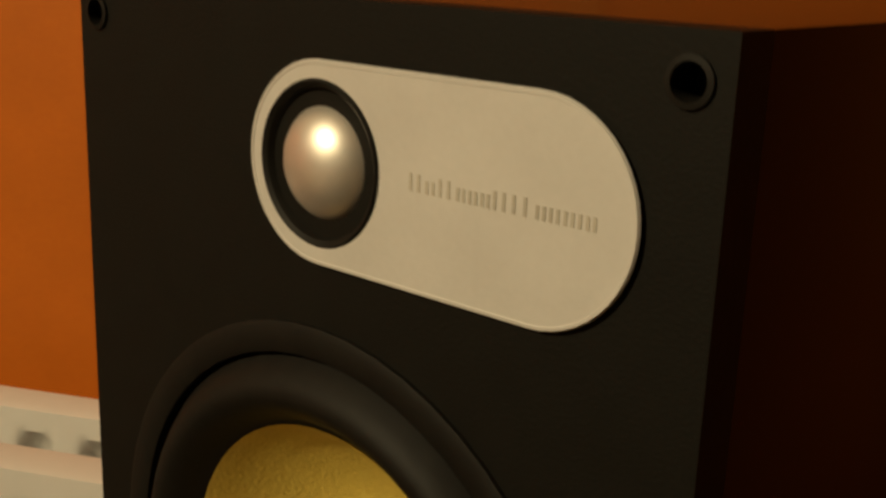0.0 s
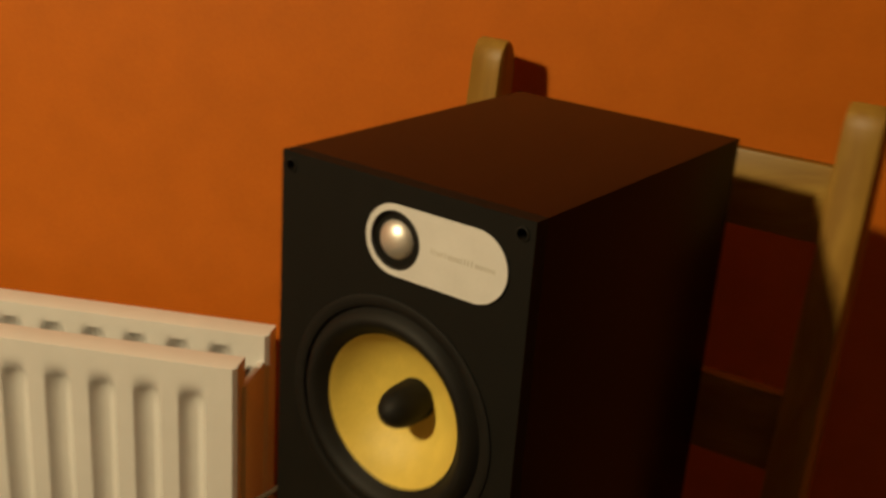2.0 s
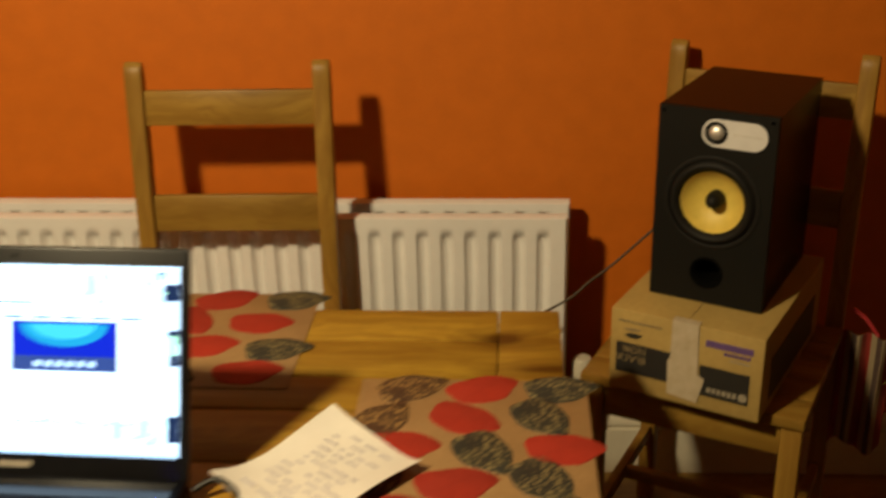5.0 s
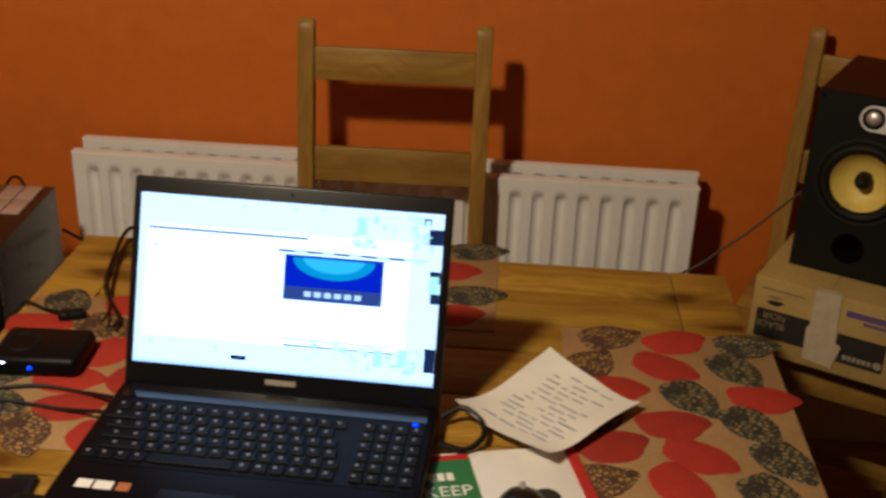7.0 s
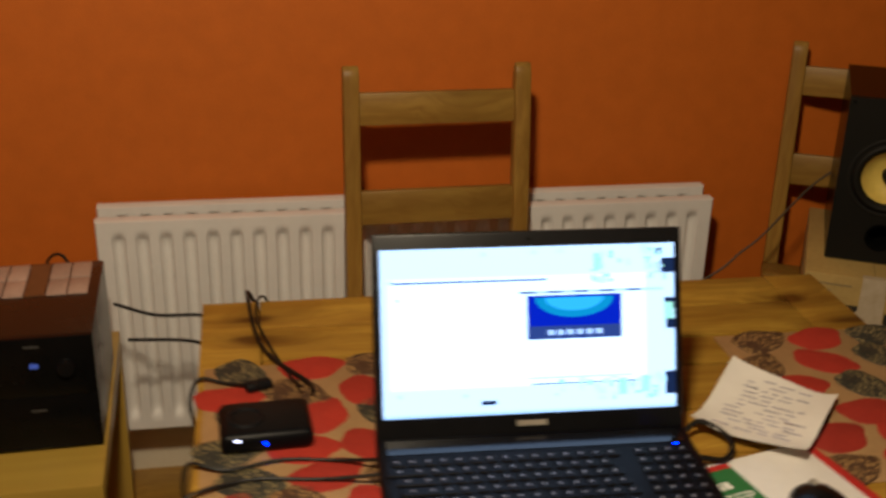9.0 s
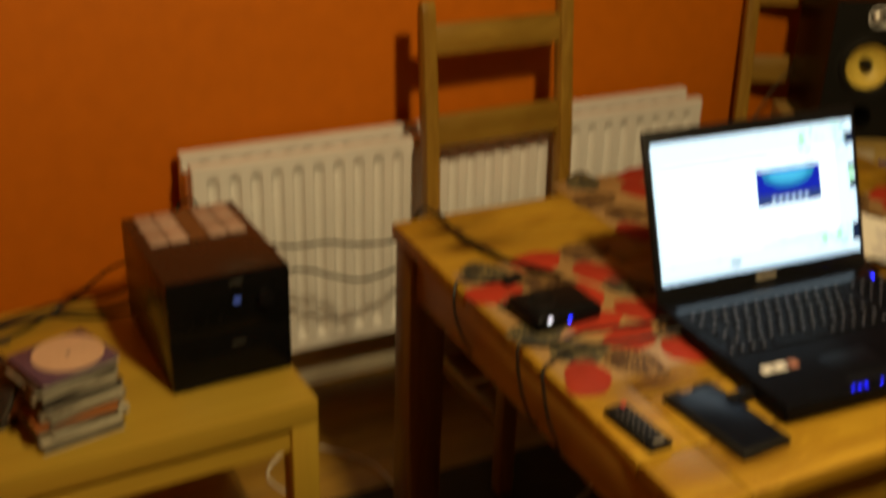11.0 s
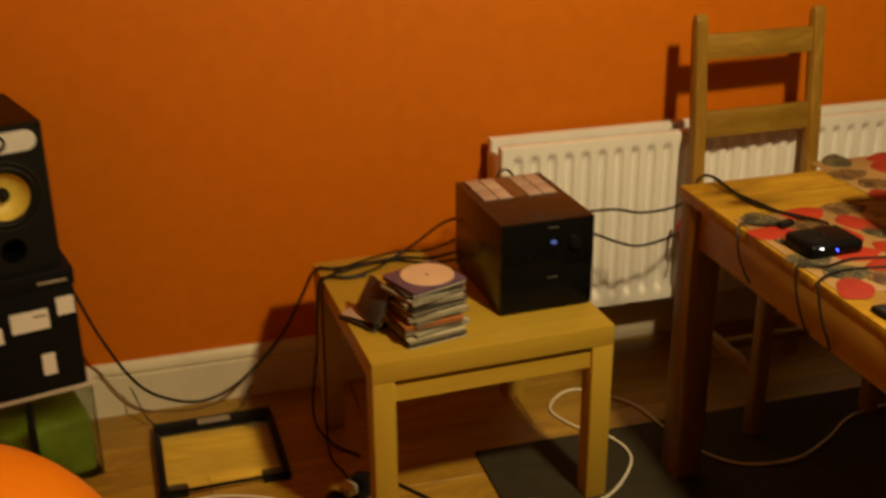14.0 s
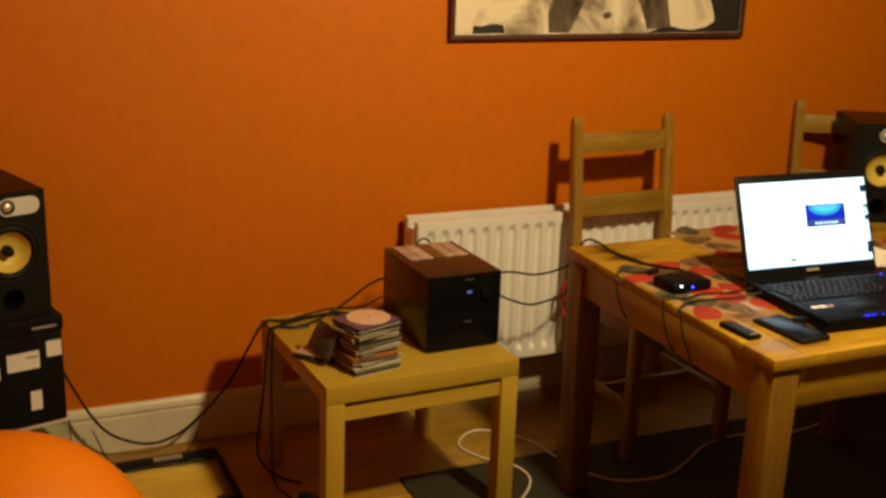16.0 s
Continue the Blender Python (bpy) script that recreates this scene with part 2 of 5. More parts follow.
M_scr_green = glow("screen_green", (0.38, 0.80, 0.56), 1.9)
M_scr_grey = glow("screen_grey", (0.4, 0.6, 0.8), 2.2)
M_led_blue = glow("blue_led", (0.006, 0.02, 1.0), 24)
M_led_white = glow("white_led", (0.9, 0.9, 1.0), 6)
M_disp = glow("blue_display", (0.2, 0.3, 0.9), 0.4)
M_hub = mat("satin_black_hub", (0.004, 0.004, 0.005), rough=0.4, spec=0.12)
M_front = mat("dark_hifi_front", (0.005, 0.005, 0.005), rough=0.25, spec=0.14)
M_glass = mat("dark_phone_glass", (0.005, 0.006, 0.011), rough=0.3, spec=0.1)
M_red_leaf = mat("red_felt", (0.35, 0.024, 0.006), (0.28, 0.016, 0.005), 160, 0.75, 0.2, vary=0.15)
M_dark_leaf = lace("dark_lace", (0.022, 0.022, 0.016), (0.22, 0.17, 0.07), 120)
M_brown_leaf = lace("brown_lace", (0.06, 0.026, 0.010), (0.33, 0.19, 0.06), 125)
M_matbase = mat("beige_mat", (0.36, 0.22, 0.095), (0.30, 0.18, 0.075), 120, 0.4, 0.1)
M_paper = mat("white_paper", (0.78, 0.74, 0.68), (0.74, 0.70, 0.64), 60, 0.75, 0.1, wear=0.03)
M_paperink = mat("faint_ink", (0.44, 0.41, 0.48), rough=0.8)
M_green = mat("green_cover", (0.03, 0.17, 0.05), (0.025, 0.15, 0.045), 60, 0.35)
M_redprint = mat("red_print", (0.52, 0.03, 0.02), rough=0.4)
M_copper = mat("copper_disc", (0.80, 0.63, 0.46), (0.74, 0.57, 0.41), 90, 0.3, metal=0.35, wear=0.06)
M_clear = bpy.data.materials.new("clear_plastic")
M_clear.use_nodes = True
_b = M_clear.node_tree.nodes["Principled BSDF"]
_b.inputs["Base Color"].default_value = (0.93, 0.95, 0.92, 1)
_b.inputs["Roughness"].default_value = 0.12
_b.inputs["Transmission Weight"].default_value = 1.0
_b.inputs["IOR"].default_value = 1.12
M_plate = bpy.data.materials.new("clear_scale_glass")
M_plate.use_nodes = True
_b = M_plate.node_tree.nodes["Principled BSDF"]
_b.inputs["Base Color"].default_value = (0.9, 0.95, 0.9, 1)
_b.inputs["Roughness"].default_value = 0.02
_b.inputs["Transmission Weight"].default_value = 1.0
_b.inputs["IOR"].default_value = 1.2
M_case = mat("cd_case_edge", (0.34, 0.32, 0.25), (0.22, 0.20, 0.15), 80, 0.3, vary=0.6)
M_case_pale = mat("pale_cd_case", (0.46, 0.42, 0.31), (0.30, 0.27, 0.20), 80, 0.3, vary=0.3)
M_case_dark = mat("dark_cd_case", (0.06, 0.052, 0.045), rough=0.25, vary=0.5)
M_case_purple = mat("purple_cd_sleeve", (0.12, 0.07, 0.13), rough=0.25)
M_case_red = mat("orange_cd_case", (0.45, 0.16, 0.05), rough=0.3)
M_strip = mat("brown_paper", (0.20, 0.085, 0.03), rough=0.5)
M_brownglass = mat("dark_brown_top", (0.026, 0.012, 0.007), (0.020, 0.009, 0.005), 60, 0.28)
M_pink = mat("pale_pink_card", (0.50, 0.36, 0.29), (0.42, 0.29, 0.23), 140, 0.4, vary=0.1)
M_cable = mat("black_cable", (0.008, 0.0065, 0.005), rough=0.5, spec=0.3)
M_cablebrown = mat("dark_brown_cable", (0.07, 0.05, 0.03), rough=0.5)
M_cablewhite = mat("white_cable", (0.82, 0.76, 0.62), rough=0.45)
M_ball = mat("orange_vinyl", (0.80, 0.21, 0.012), (0.76, 0.19, 0.010), 30, 0.42, 0.05, wear=0.03)
M_straw = wood("woven_straw", (0.27, 0.165, 0.036), (0.14, 0.08, 0.016), "z", 0.8, 0, 0.2, grain=4)
M_leaf = mat("green_blade", (0.13, 0.16, 0.025), (0.20, 0.17, 0.04), 40, 0.5, vary=0.3)
M_greenbox = mat("green_contents", (0.20, 0.29, 0.02), (0.12, 0.19, 0.014), 20, 0.6)
M_stripe = stripes("striped_cushion_cloth", [(0.5, 0.03, 0.03), (0.62, 0.52, 0.36), (0.28, 0.20, 0.22), (0.64, 0.55, 0.40), (0.45, 0.10, 0.04), (0.60, 0.48, 0.33)], 16)
# stripe colours cut by half: the shadow behind the chair is in them
M_stripe_shade = stripes("shaded_towel_stripes", [(0.24, 0.02, 0.012), (0.30, 0.23, 0.13), (0.07, 0.04, 0.03), (0.28, 0.21, 0.12), (0.20, 0.025, 0.012)], 22)
# the shadow along the canvas edge, put into a dark reddish colour
M_edgeshade = mat("shaded_canvas_edge", (0.075, 0.02, 0.009), (0.05, 0.014, 0.007), 60, 0.65, 0.05)
M_redpipe = mat("red_piping", (0.45, 0.02, 0.025), rough=0.8)
M_valve = mat("white_valve_plastic", (0.72, 0.66, 0.52), rough=0.4)


def photo_print(name):
    """A black and cream print of pale blots and dark streaks."""
    m = mat(name, (0.5, 0.45, 0.3), rough=0.35)
    nt = m.node_tree
    b = nt.nodes["Principled BSDF"]
    tc = nt.nodes.new("ShaderNodeTexCoord")
    nz = node(nt, "ShaderNodeTexNoise", Scale=5.0, Detail=6.0, Roughness=0.55, Distortion=0.6)
    rp = nt.nodes.new("ShaderNodeValToRGB")
    rp.color_ramp.elements[0].position, rp.color_ramp.elements[1].position = 0.34, 0.55
    rp.color_ramp.elements[0].color, rp.color_ramp.elements[1].color = (0.11, 0.07, 0.04, 1), (0.80, 0.70, 0.54, 1)
    nt.links.new(tc.outputs["Object"], nz.inputs["Vector"])
    nt.links.new(nz.outputs["Fac"], rp.inputs[0])
    nt.links.new(rp.outputs[0], b.inputs["Base Color"])
    return m


M_photo = photo_print("black_and_cream_print")
M_printgrey = mat("grey_brown_print", (0.20, 0.15, 0.11), (0.03, 0.022, 0.016), 34, 0.4, stretch=(1, 1, 0.35), wear=0.3)

# ---- mesh helpers ----


def box(bm, x0, x1, y0, y1, z0, z1, bevel=0.0, seg=2, m=None):
    """A box in bm with optionally rounded edges."""
    r = bmesh.ops.create_cube(bm, size=1.0)
    vs = r["verts"]
    for v in vs:
        v.co = Vector(((x0 + x1) / 2 + v.co.x * (x1 - x0), (y0 + y1) / 2 + v.co.y * (y1 - y0), (z0 + z1) / 2 + v.co.z * (z1 - z0)))
    if bevel:
        es = list({e for v in vs for e in v.link_edges})
        r = bmesh.ops.bevel(bm, geom=es, offset=bevel, segments=seg, affect="EDGES", profile=0.5)
        vs = list({v for f in r["faces"] for v in f.verts} | {v for v in vs if v.is_valid})
    if m is not None:
        bmesh.ops.transform(bm, matrix=m, verts=vs)
    return vs


def a_box(*args, **kw):
    bm = bmesh.new()
    box(bm, *args, **kw)
    return bm


def lathe(profile, seg=40, axis="z", at=(0, 0, 0)):
    """Turn (radius, height) pairs round an axis; 'y' points the height along +y."""
    bm = bmesh.new()
    rings = []
    for r, h in profile:
        if r < 1e-6:
            rings.append([bm.verts.new((0, 0, h))])
        else:
            rings.append([bm.verts.new((r * math.cos(2 * math.pi * k / seg), r * math.sin(2 * math.pi * k / seg), h)) for k in range(seg)])
    for a, b in zip(rings, rings[1:]):
        for k in range(seg):
            q = [a[k % len(a)], a[(k + 1) % len(a)], b[(k + 1) % len(b)], b[k % len(b)]]
            q = list(dict.fromkeys(q))
            if len(q) > 2:
                bm.faces.new(q)
    if axis == "y":
        bmesh.ops.transform(bm, matrix=Matrix.Rotation(radians(-90), 4, "X"), verts=bm.verts)
    bmesh.ops.translate(bm, vec=at, verts=bm.verts)
    bmesh.ops.recalc_face_normals(bm, faces=bm.faces)
    return bm


def spline(points, per=8):
    pts = [Vector(p) for p in points]
    pts = [pts[0] * 2 - pts[1]] + pts + [pts[-1] * 2 - pts[-2]]
    out = []
    for a, b, c, d in zip(pts, pts[1:], pts[2:], pts[3:]):
        for k in range(per):
            t = k / per
            out.append(0.5 * ((2 * b) + (c - a) * t + (2 * a - 5 * b + 4 * c - d) * t * t + (3 * b - a - 3 * c + d) * t * t * t))
    out.append(pts[-2])
    return out


def tube(points, radius, seg=8, per=8, flat=1.0):
    """A round cord along a smooth line."""
    bm = bmesh.new()
    line = spline(points, per)
    side = Vector((0.123, 0.456, 0.88)).normalized()
    rings = []
    for k, p in enumerate(line):
        d = (line[min(k + 1, len(line) - 1)] - line[max(k - 1, 0)]).normalized()
        side = (side - d * side.dot(d)).normalized()
        up = d.cross(side)
        rings.append([bm.verts.new(p + side * radius * math.cos(2 * math.pi * j / seg) + up * radius * flat * math.sin(2 * math.pi * j / seg)) for j in range(seg)])
    for a, b in zip(rings, rings[1:]):
        for j in range(seg):
            bm.faces.new((a[j], a[(j + 1) % seg], b[(j + 1) % seg], b[j]))
    bm.faces.new(rings[0][::-1])
    bm.faces.new(rings[-1])
    bmesh.ops.recalc_face_normals(bm, faces=bm.faces)
    return bm


def prism(outline, y0, y1, bevel=0.0):
    """An outline in x, z pushed from y0 to y1."""
    bm = bmesh.new()
    f = bm.faces.new([bm.verts.new((x, y0, z)) for x, z in outline])
    r = bmesh.ops.extrude_face_region(bm, geom=[f])
    bmesh.ops.translate(bm, vec=(0, y1 - y0, 0), verts=[v for v in r["geom"] if isinstance(v, bmesh.types.BMVert)])
    bmesh.ops.recalc_face_normals(bm, faces=bm.faces)
    if bevel:
        es = [e for e in bm.edges if abs(e.verts[0].co.y - e.verts[1].co.y) < 1e-6]
        bmesh.ops.bevel(bm, geom=es, offset=bevel, segments=2, affect="EDGES", profile=0.5)
    return bm


def circle(cx, cz, r, n=40, a0=0.0, a1=2 * math.pi, close=False):
    k = n if not close else n - 1
    return [(cx + r * math.cos(a0 + (a1 - a0) * i / k), cz + r * math.sin(a0 + (a1 - a0) * i / k)) for i in range(n)]


def plate(outline, holes, y0, y1):
    """A flat plate in the x, z plane with holes through it; y0 is its front."""
    bm = bmesh.new()
    loops, edges = [], []
    for loop in [outline, *holes]:
        vs = [bm.verts.new((x, y0, z)) for x, z in loop]
        es = [bm.edges.new((a, b)) for a, b in zip(vs, vs[1:] + vs[:1])]
        loops.append(vs)
        edges += es
    bmesh.ops.triangle_fill(bm, use_beauty=True, use_dissolve=False, edges=edges)
    for vs in loops:
        back = [bm.verts.new((v.co.x, y1, v.co.z)) for v in vs]
        for k in range(len(vs)):
            j = (k + 1) % len(vs)
            bm.faces.new((vs[k], vs[j], back[j], back[k]))
    bmesh.ops.recalc_face_normals(bm, faces=bm.faces)
    return bm


def to_mesh(name, bm, material, smooth=True):
    me = bpy.data.meshes.new(name)
    bm.to_mesh(me)
    bm.free()
    me.materials.append(material)
    if smooth:
        for p in me.polygons:
            p.use_smooth = True
        me.set_sharp_from_angle(angle=radians(35))
    return me


def part(name, bm, material, parent, label="", m=None):
    ob = new(name, to_mesh(name, bm, material))
    ob.parent = parent
    if m is not None:
        ob.matrix_basis = m
    if label:
        tagged(ob, label)
    return ob


def thing(name, label, category, m=None, group="", kind=""):
    ob = new(name)
    ob.empty_display_size = 0.05
    if m is not None:
        ob.matrix_basis = m
    return tagged(ob, label, category, group, kind)


def single(name, bm, material, label, category, m=None, group="", kind=""):
    ob = new(name, to_mesh(name, bm, material))
    if m is not None:
        ob.matrix_basis = m
    return tagged(ob, label, category, group, kind)


# ---- the room ----
WALL, LEFT, RIGHT, NEAR, TOP = 1.137, -3.9, 3.0, -4.2, 2.5
BACK = WALL + 0.18
# the long wall stands a little askew to the furniture
SKEW = pose(-2.2, WALL, 0, 0, 0, 0.7) @ pose(2.2, -WALL, 0)
single("wall_north", a_box(LEFT - 0.12, RIGHT + 0.12, WALL, WALL + 0.12, -0.05, TOP + 0.1), M_wall, "plain bright orange painted wall with soft sheen", "wall", SKEW, kind="structure")
single("wall_west", a_box(LEFT - 0.12, LEFT, NEAR, WALL, -0.05, TOP + 0.1), M_wall, "plain orange painted side wall", "wall", kind="structure")
# east and south walls are out of view, added to close the room
single("wall_east", a_box(RIGHT, RIGHT + 0.12, NEAR, BACK, -0.05, TOP + 0.1), M_unseenwall, "unseen side wall added in dull brown to cut bounced light", "wall", kind="structure")
single("wall_south", a_box(LEFT - 0.12, RIGHT + 0.12, NEAR - 0.12, NEAR, -0.05, TOP + 0.1), M_unseenwall, "unseen wall added to close the room, dull brown to cut bounced light", "wall", kind="structure")
single("ceiling", a_box(LEFT, RIGHT, NEAR, BACK, TOP, TOP + 0.08), M_ceiling, "plain white painted ceiling", "ceiling", kind="structure")
floor = single("floor", a_box(LEFT, RIGHT, NEAR, BACK, -0.06, -0.003), M_floorgap, "amber oak laminate floor of long planks", "floor", kind="structure")


def skirting(x0, x1):
    """A moulded board: plain face with a stepped and rounded top."""
    prof = [(0.0, 0.0), (-0.020, 0.0), (-0.020, 0.114), (-0.012, 0.117), (-0.012, 0.121), (-0.019, 0.125), (-0.019, 0.133), (-0.014, 0.146), (-0.008, 0.152), (0.0, 0.153)]
    bm = bmesh.new()
    a = [bm.verts.new((x0, WALL - 0.001 + y, z)) for y, z in prof]
    b = [bm.verts.new((x1, WALL - 0.001 + y, z)) for y, z in prof]
    for k in range(len(prof)):
        j = (k + 1) % len(prof)
        bm.faces.new((a[k], a[j], b[j], b[k]))
    bm.faces.new(a[::-1])
    bm.faces.new(b)
    bmesh.ops.recalc_face_normals(bm, faces=bm.faces)
    return bm


single("baseboard", skirting(LEFT + 0.01, RIGHT - 0.01), M_skirt, "cream gloss moulded skirting board along the orange wall", "skirting board", SKEW, kind="structure")


# ---- radiator ----
def fluted(x0, x1, z0, z1, y, pitch=0.0488, depth=0.016, thick=0.012, margin=0.034):
    """A pressed steel panel: upright channels with round ends between flat margins."""
    bm = bmesh.new()
    n = int((x1 - x0 - 0.03) / pitch)
    start = (x0 + x1) / 2 - n * pitch / 2
    xs = [x0, x0 + 0.004]
    for k in range(n):
        xs += [start + pitch * (k + f) for f in (0.08, 0.19, 0.24, 0.31, 0.40, 0.5, 0.60, 0.69, 0.76, 0.81, 0.92)]
    xs += [x1 - 0.004, x1]
    zs = [z0, z0 + 0.004, z0 + 0.012, z0 + 0.018, z0 + 0.025, z0 + 0.035, z0 + 0.042, z0 + 0.05, z0 + 0.062, z0 + 0.1, (z0 + z1) / 2, z1 - 0.1, z1 - 0.062, z1 - 0.05, z1 - 0.042, z1 - 0.035, z1 - 0.025, z1 - 0.018, z1 - 0.012, z1 - 0.008, z1 - 0.002, z1]
    grid = []
    for z in zs:
        row = []
        for x in xs:
            u = ((x - start) / pitch) % 1.0 if start < x < start + n * pitch else 0.0
            c = max(0.0, 1 - ((u - 0.5) / 0.29) ** 2) ** 0.8 if 0.2 <= u <= 0.8 else 0.0
            edge = min(z - z0, z1 - z)
            e = min(max((edge - margin) / 0.016, 0), 1)
            d = depth * c * math.sqrt(e)
            if z in (zs[0], zs[-1]) or x in (xs[0], xs[-1]):
                d += 0.005
            row.append(bm.verts.new((x, y + d, z)))
        grid.append(row)
    for r, s in zip(grid, grid[1:]):
        for k in range(len(xs) - 1):
            bm.faces.new((r[k], r[k + 1], s[k + 1], s[k]))
    rim = [e for e in bm.edges if e.is_boundary]
    r = bmesh.ops.extrude_edge_only(bm, edges=rim)
    for v in r["geom"]:
        if isinstance(v, bmesh.types.BMVert):
            v.co.y = y + thick + depth
    bmesh.ops.recalc_face_normals(bm, faces=bm.faces)
    return bm


radiator = thing("radiator", "white double-panel radiator with upright flutes under the picture", "radiator")
part("front_panel", fluted(-1.432, -0.070, 0.185, 0.694, 1.0), M_rad, radiator)
part("back_panel", fluted(-1.436, -0.062, 0.185, 0.697, 1.078, margin=0.022), M_rad, radiator)
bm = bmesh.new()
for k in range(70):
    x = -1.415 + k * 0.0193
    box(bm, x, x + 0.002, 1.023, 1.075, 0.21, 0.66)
part("convector_fins", bm, M_radshade, radiator)
for x in (-1.434, -0.074):
    part("end_strip", a_box(x, x + 0.008, 1.02, 1.08, 0.23, 0.665, bevel=0.002), M_rad, radiator)
for x, reach in ((-1.2, 1.148), (-0.3, 1.159)):
    part("bracket", a_box(x, x + 0.03, 1.10, reach, 0.3, 0.6), M_rad, radiator)
valve = thing("radiator_valve", "white thermostatic valve at the radiator's end", "valve", pose(-0.028, 1.055, 0.235))
part("valve_body", lathe([(0, -0.015), (0.012, -0.015), (0.012, 0.03), (0.016, 0.032), (0.016, 0.045), (0, 0.045)], 16), M_chrome, valve)
part("valve_head", lathe([(0, 0.045), (0.019, 0.046), (0.023, 0.06), (0.023, 0.105), (0.018, 0.116), (0, 0.118)], 20), M_valve, valve)
part("valve_pipe", tube([(-0.04, 0, 0.0), (-0.012, 0, 0.0), (0, 0, 0.0)], 0.0075), M_valve, valve)
part("supply_pipe", tube([(0, 0, -0.015), (0, 0, -0.1), (0, 0, -0.235)], 0.0075), M_valve, valve)

# ---- picture ----
picture = thing("canvas_picture", "black and cream canvas print of dark posts, its shaded edge a dark strip", "picture", SKEW @ pose(-0.715, WALL - 0.002, 1.257))
w, h = 1.15, 0.78
# no real frame: dark strips stand in for the canvas edge in shadow
for name, b in (("edge_shade_bottom", (-w / 2, w / 2, -0.028, 0, 0, 0.016)), ("edge_shade_top", (-w / 2, w / 2, -0.028, 0, h - 0.016, h)), ("edge_shade_side", (-w / 2, -w / 2 + 0.016, -0.028, 0, 0.0162, h - 0.0162)), ("edge_shade_side", (w / 2 - 0.016, w / 2, -0.028, 0, 0.0162, h - 0.0162))):
    part(name, a_box(*b, bevel=0.002), M_edgeshade, picture)
part("print", a_box(-w / 2 + 0.0162, w / 2 - 0.0162, -0.022, -0.004, 0.0162, h - 0.0162), M_photo, picture)


def printed(name, outline, mm, lift):
    """A printed area on the picture; outline as fractions of its width from the lower left."""
    bm = bmesh.new()
    bm.faces.new([bm.verts.new((-w / 2 + 0.0165 + u * (w - 0.033), -0.022 - lift, 0.0165 + v * (w - 0.033))) for u, v in outline])
    part(name, bm, mm, picture)


printed("printed_post", [(0.305, 0.004), (0.375, 0.004), (0.43, 0.11), (0.46, 0.64), (0.33, 0.64), (0.315, 0.11), (0.30, 0.06)], M_printgrey, 0.0005)
printed("printed_post", [(0.65, 0.012), (0.737, 0.014), (0.716, 0.11), (0.70, 0.64), (0.56, 0.64), (0.605, 0.11), (0.635, 0.05)], M_printgrey, 0.0005)
printed("printed_shadow", [(0.648, 0.001), (0.999, 0.001), (0.999, 0.40), (0.93, 0.30), (0.87, 0.12), (0.893, 0.065), (0.90, 0.035), (0.87, 0.018), (0.82, 0.008), (0.775, 0.012), (0.74, 0.02), (0.70, 0.015)], M_ink, 0.0009)
printed("printed_shadow", [(0.055, 0.003), (0.16, 0.004), (0.152, 0.028), (0.12, 0.031), (0.085, 0.024), (0.058, 0.026)], M_ink, 0.0009)
printed("printed_spot", [(0.487, 0.05), (0.50, 0.042), (0.515, 0.048), (0.52, 0.058), (0.508, 0.064), (0.492, 0.06)], M_printgrey, 0.0009)

# ---- rug ----
single("rug", a_box(-1.615, 0.9, -1.6, 0.655, 0.0, 0.008, bevel=0.003), M_rug, "dark charcoal short-pile rug under the dining table", "rug")


# ---- dining table ----
TX0, TX1, TY0, TY1, TZ = -1.192, -0.108, -0.432, 0.468, 0.75
table = thing("dining_table", "honey-coloured knotty pine dining table with waxed plank top", "table")
ENDW = 0.092
rows = [TY0, TY0 + 0.112, TY0 + 0.235, TY0 + 0.36, TY0 + 0.475, TY0 + 0.60, TY0 + 0.69, TY0 + 0.798, TY1]
for a, b in zip(rows, rows[1:]):
    part("plank", a_box(TX0 + ENDW + 0.0015, TX1 - ENDW - 0.0015, a + 0.002, b - 0.002, TZ - 0.028, TZ, bevel=0.0022), M_pine_x, table)
ends = [TY0, TY0 + 0.112, TY0 + 0.36, TY0 + 0.60, TY1]
for x in (TX0, TX1 - ENDW):
    for a, b in zip(ends, ends[1:]):
        part("end_board", a_box(x, x + ENDW, a + 0.0012, b - 0.0012, TZ - 0.028, TZ, bevel=0.0022), M_pine_x, table)
part("underframe", a_box(TX0 + 0.12, TX1 - 0.12, TY0 + 0.05, TY1 - 0.05, TZ - 0.040, TZ - 0.029), M_pine_x, table)
for y in (TY0 + 0.016, TY1 - 0.038):
    part("apron", a_box(TX0 + 0.079, TX1 - 0.079, y, y + 0.022, TZ - 0.125, TZ - 0.029, bevel=0.002), M_pine_x, table)
for x in (TX0 + 0.016, TX1 - 0.038):
    part("apron", a_box(x, x + 0.022, TY0 + 0.079, TY1 - 0.079, TZ - 0.125, TZ - 0.029, bevel=0.002), M_pine_y, table)
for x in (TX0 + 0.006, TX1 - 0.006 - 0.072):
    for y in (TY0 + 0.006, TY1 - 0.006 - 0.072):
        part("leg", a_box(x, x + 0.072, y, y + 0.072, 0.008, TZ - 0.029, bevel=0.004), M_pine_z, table)


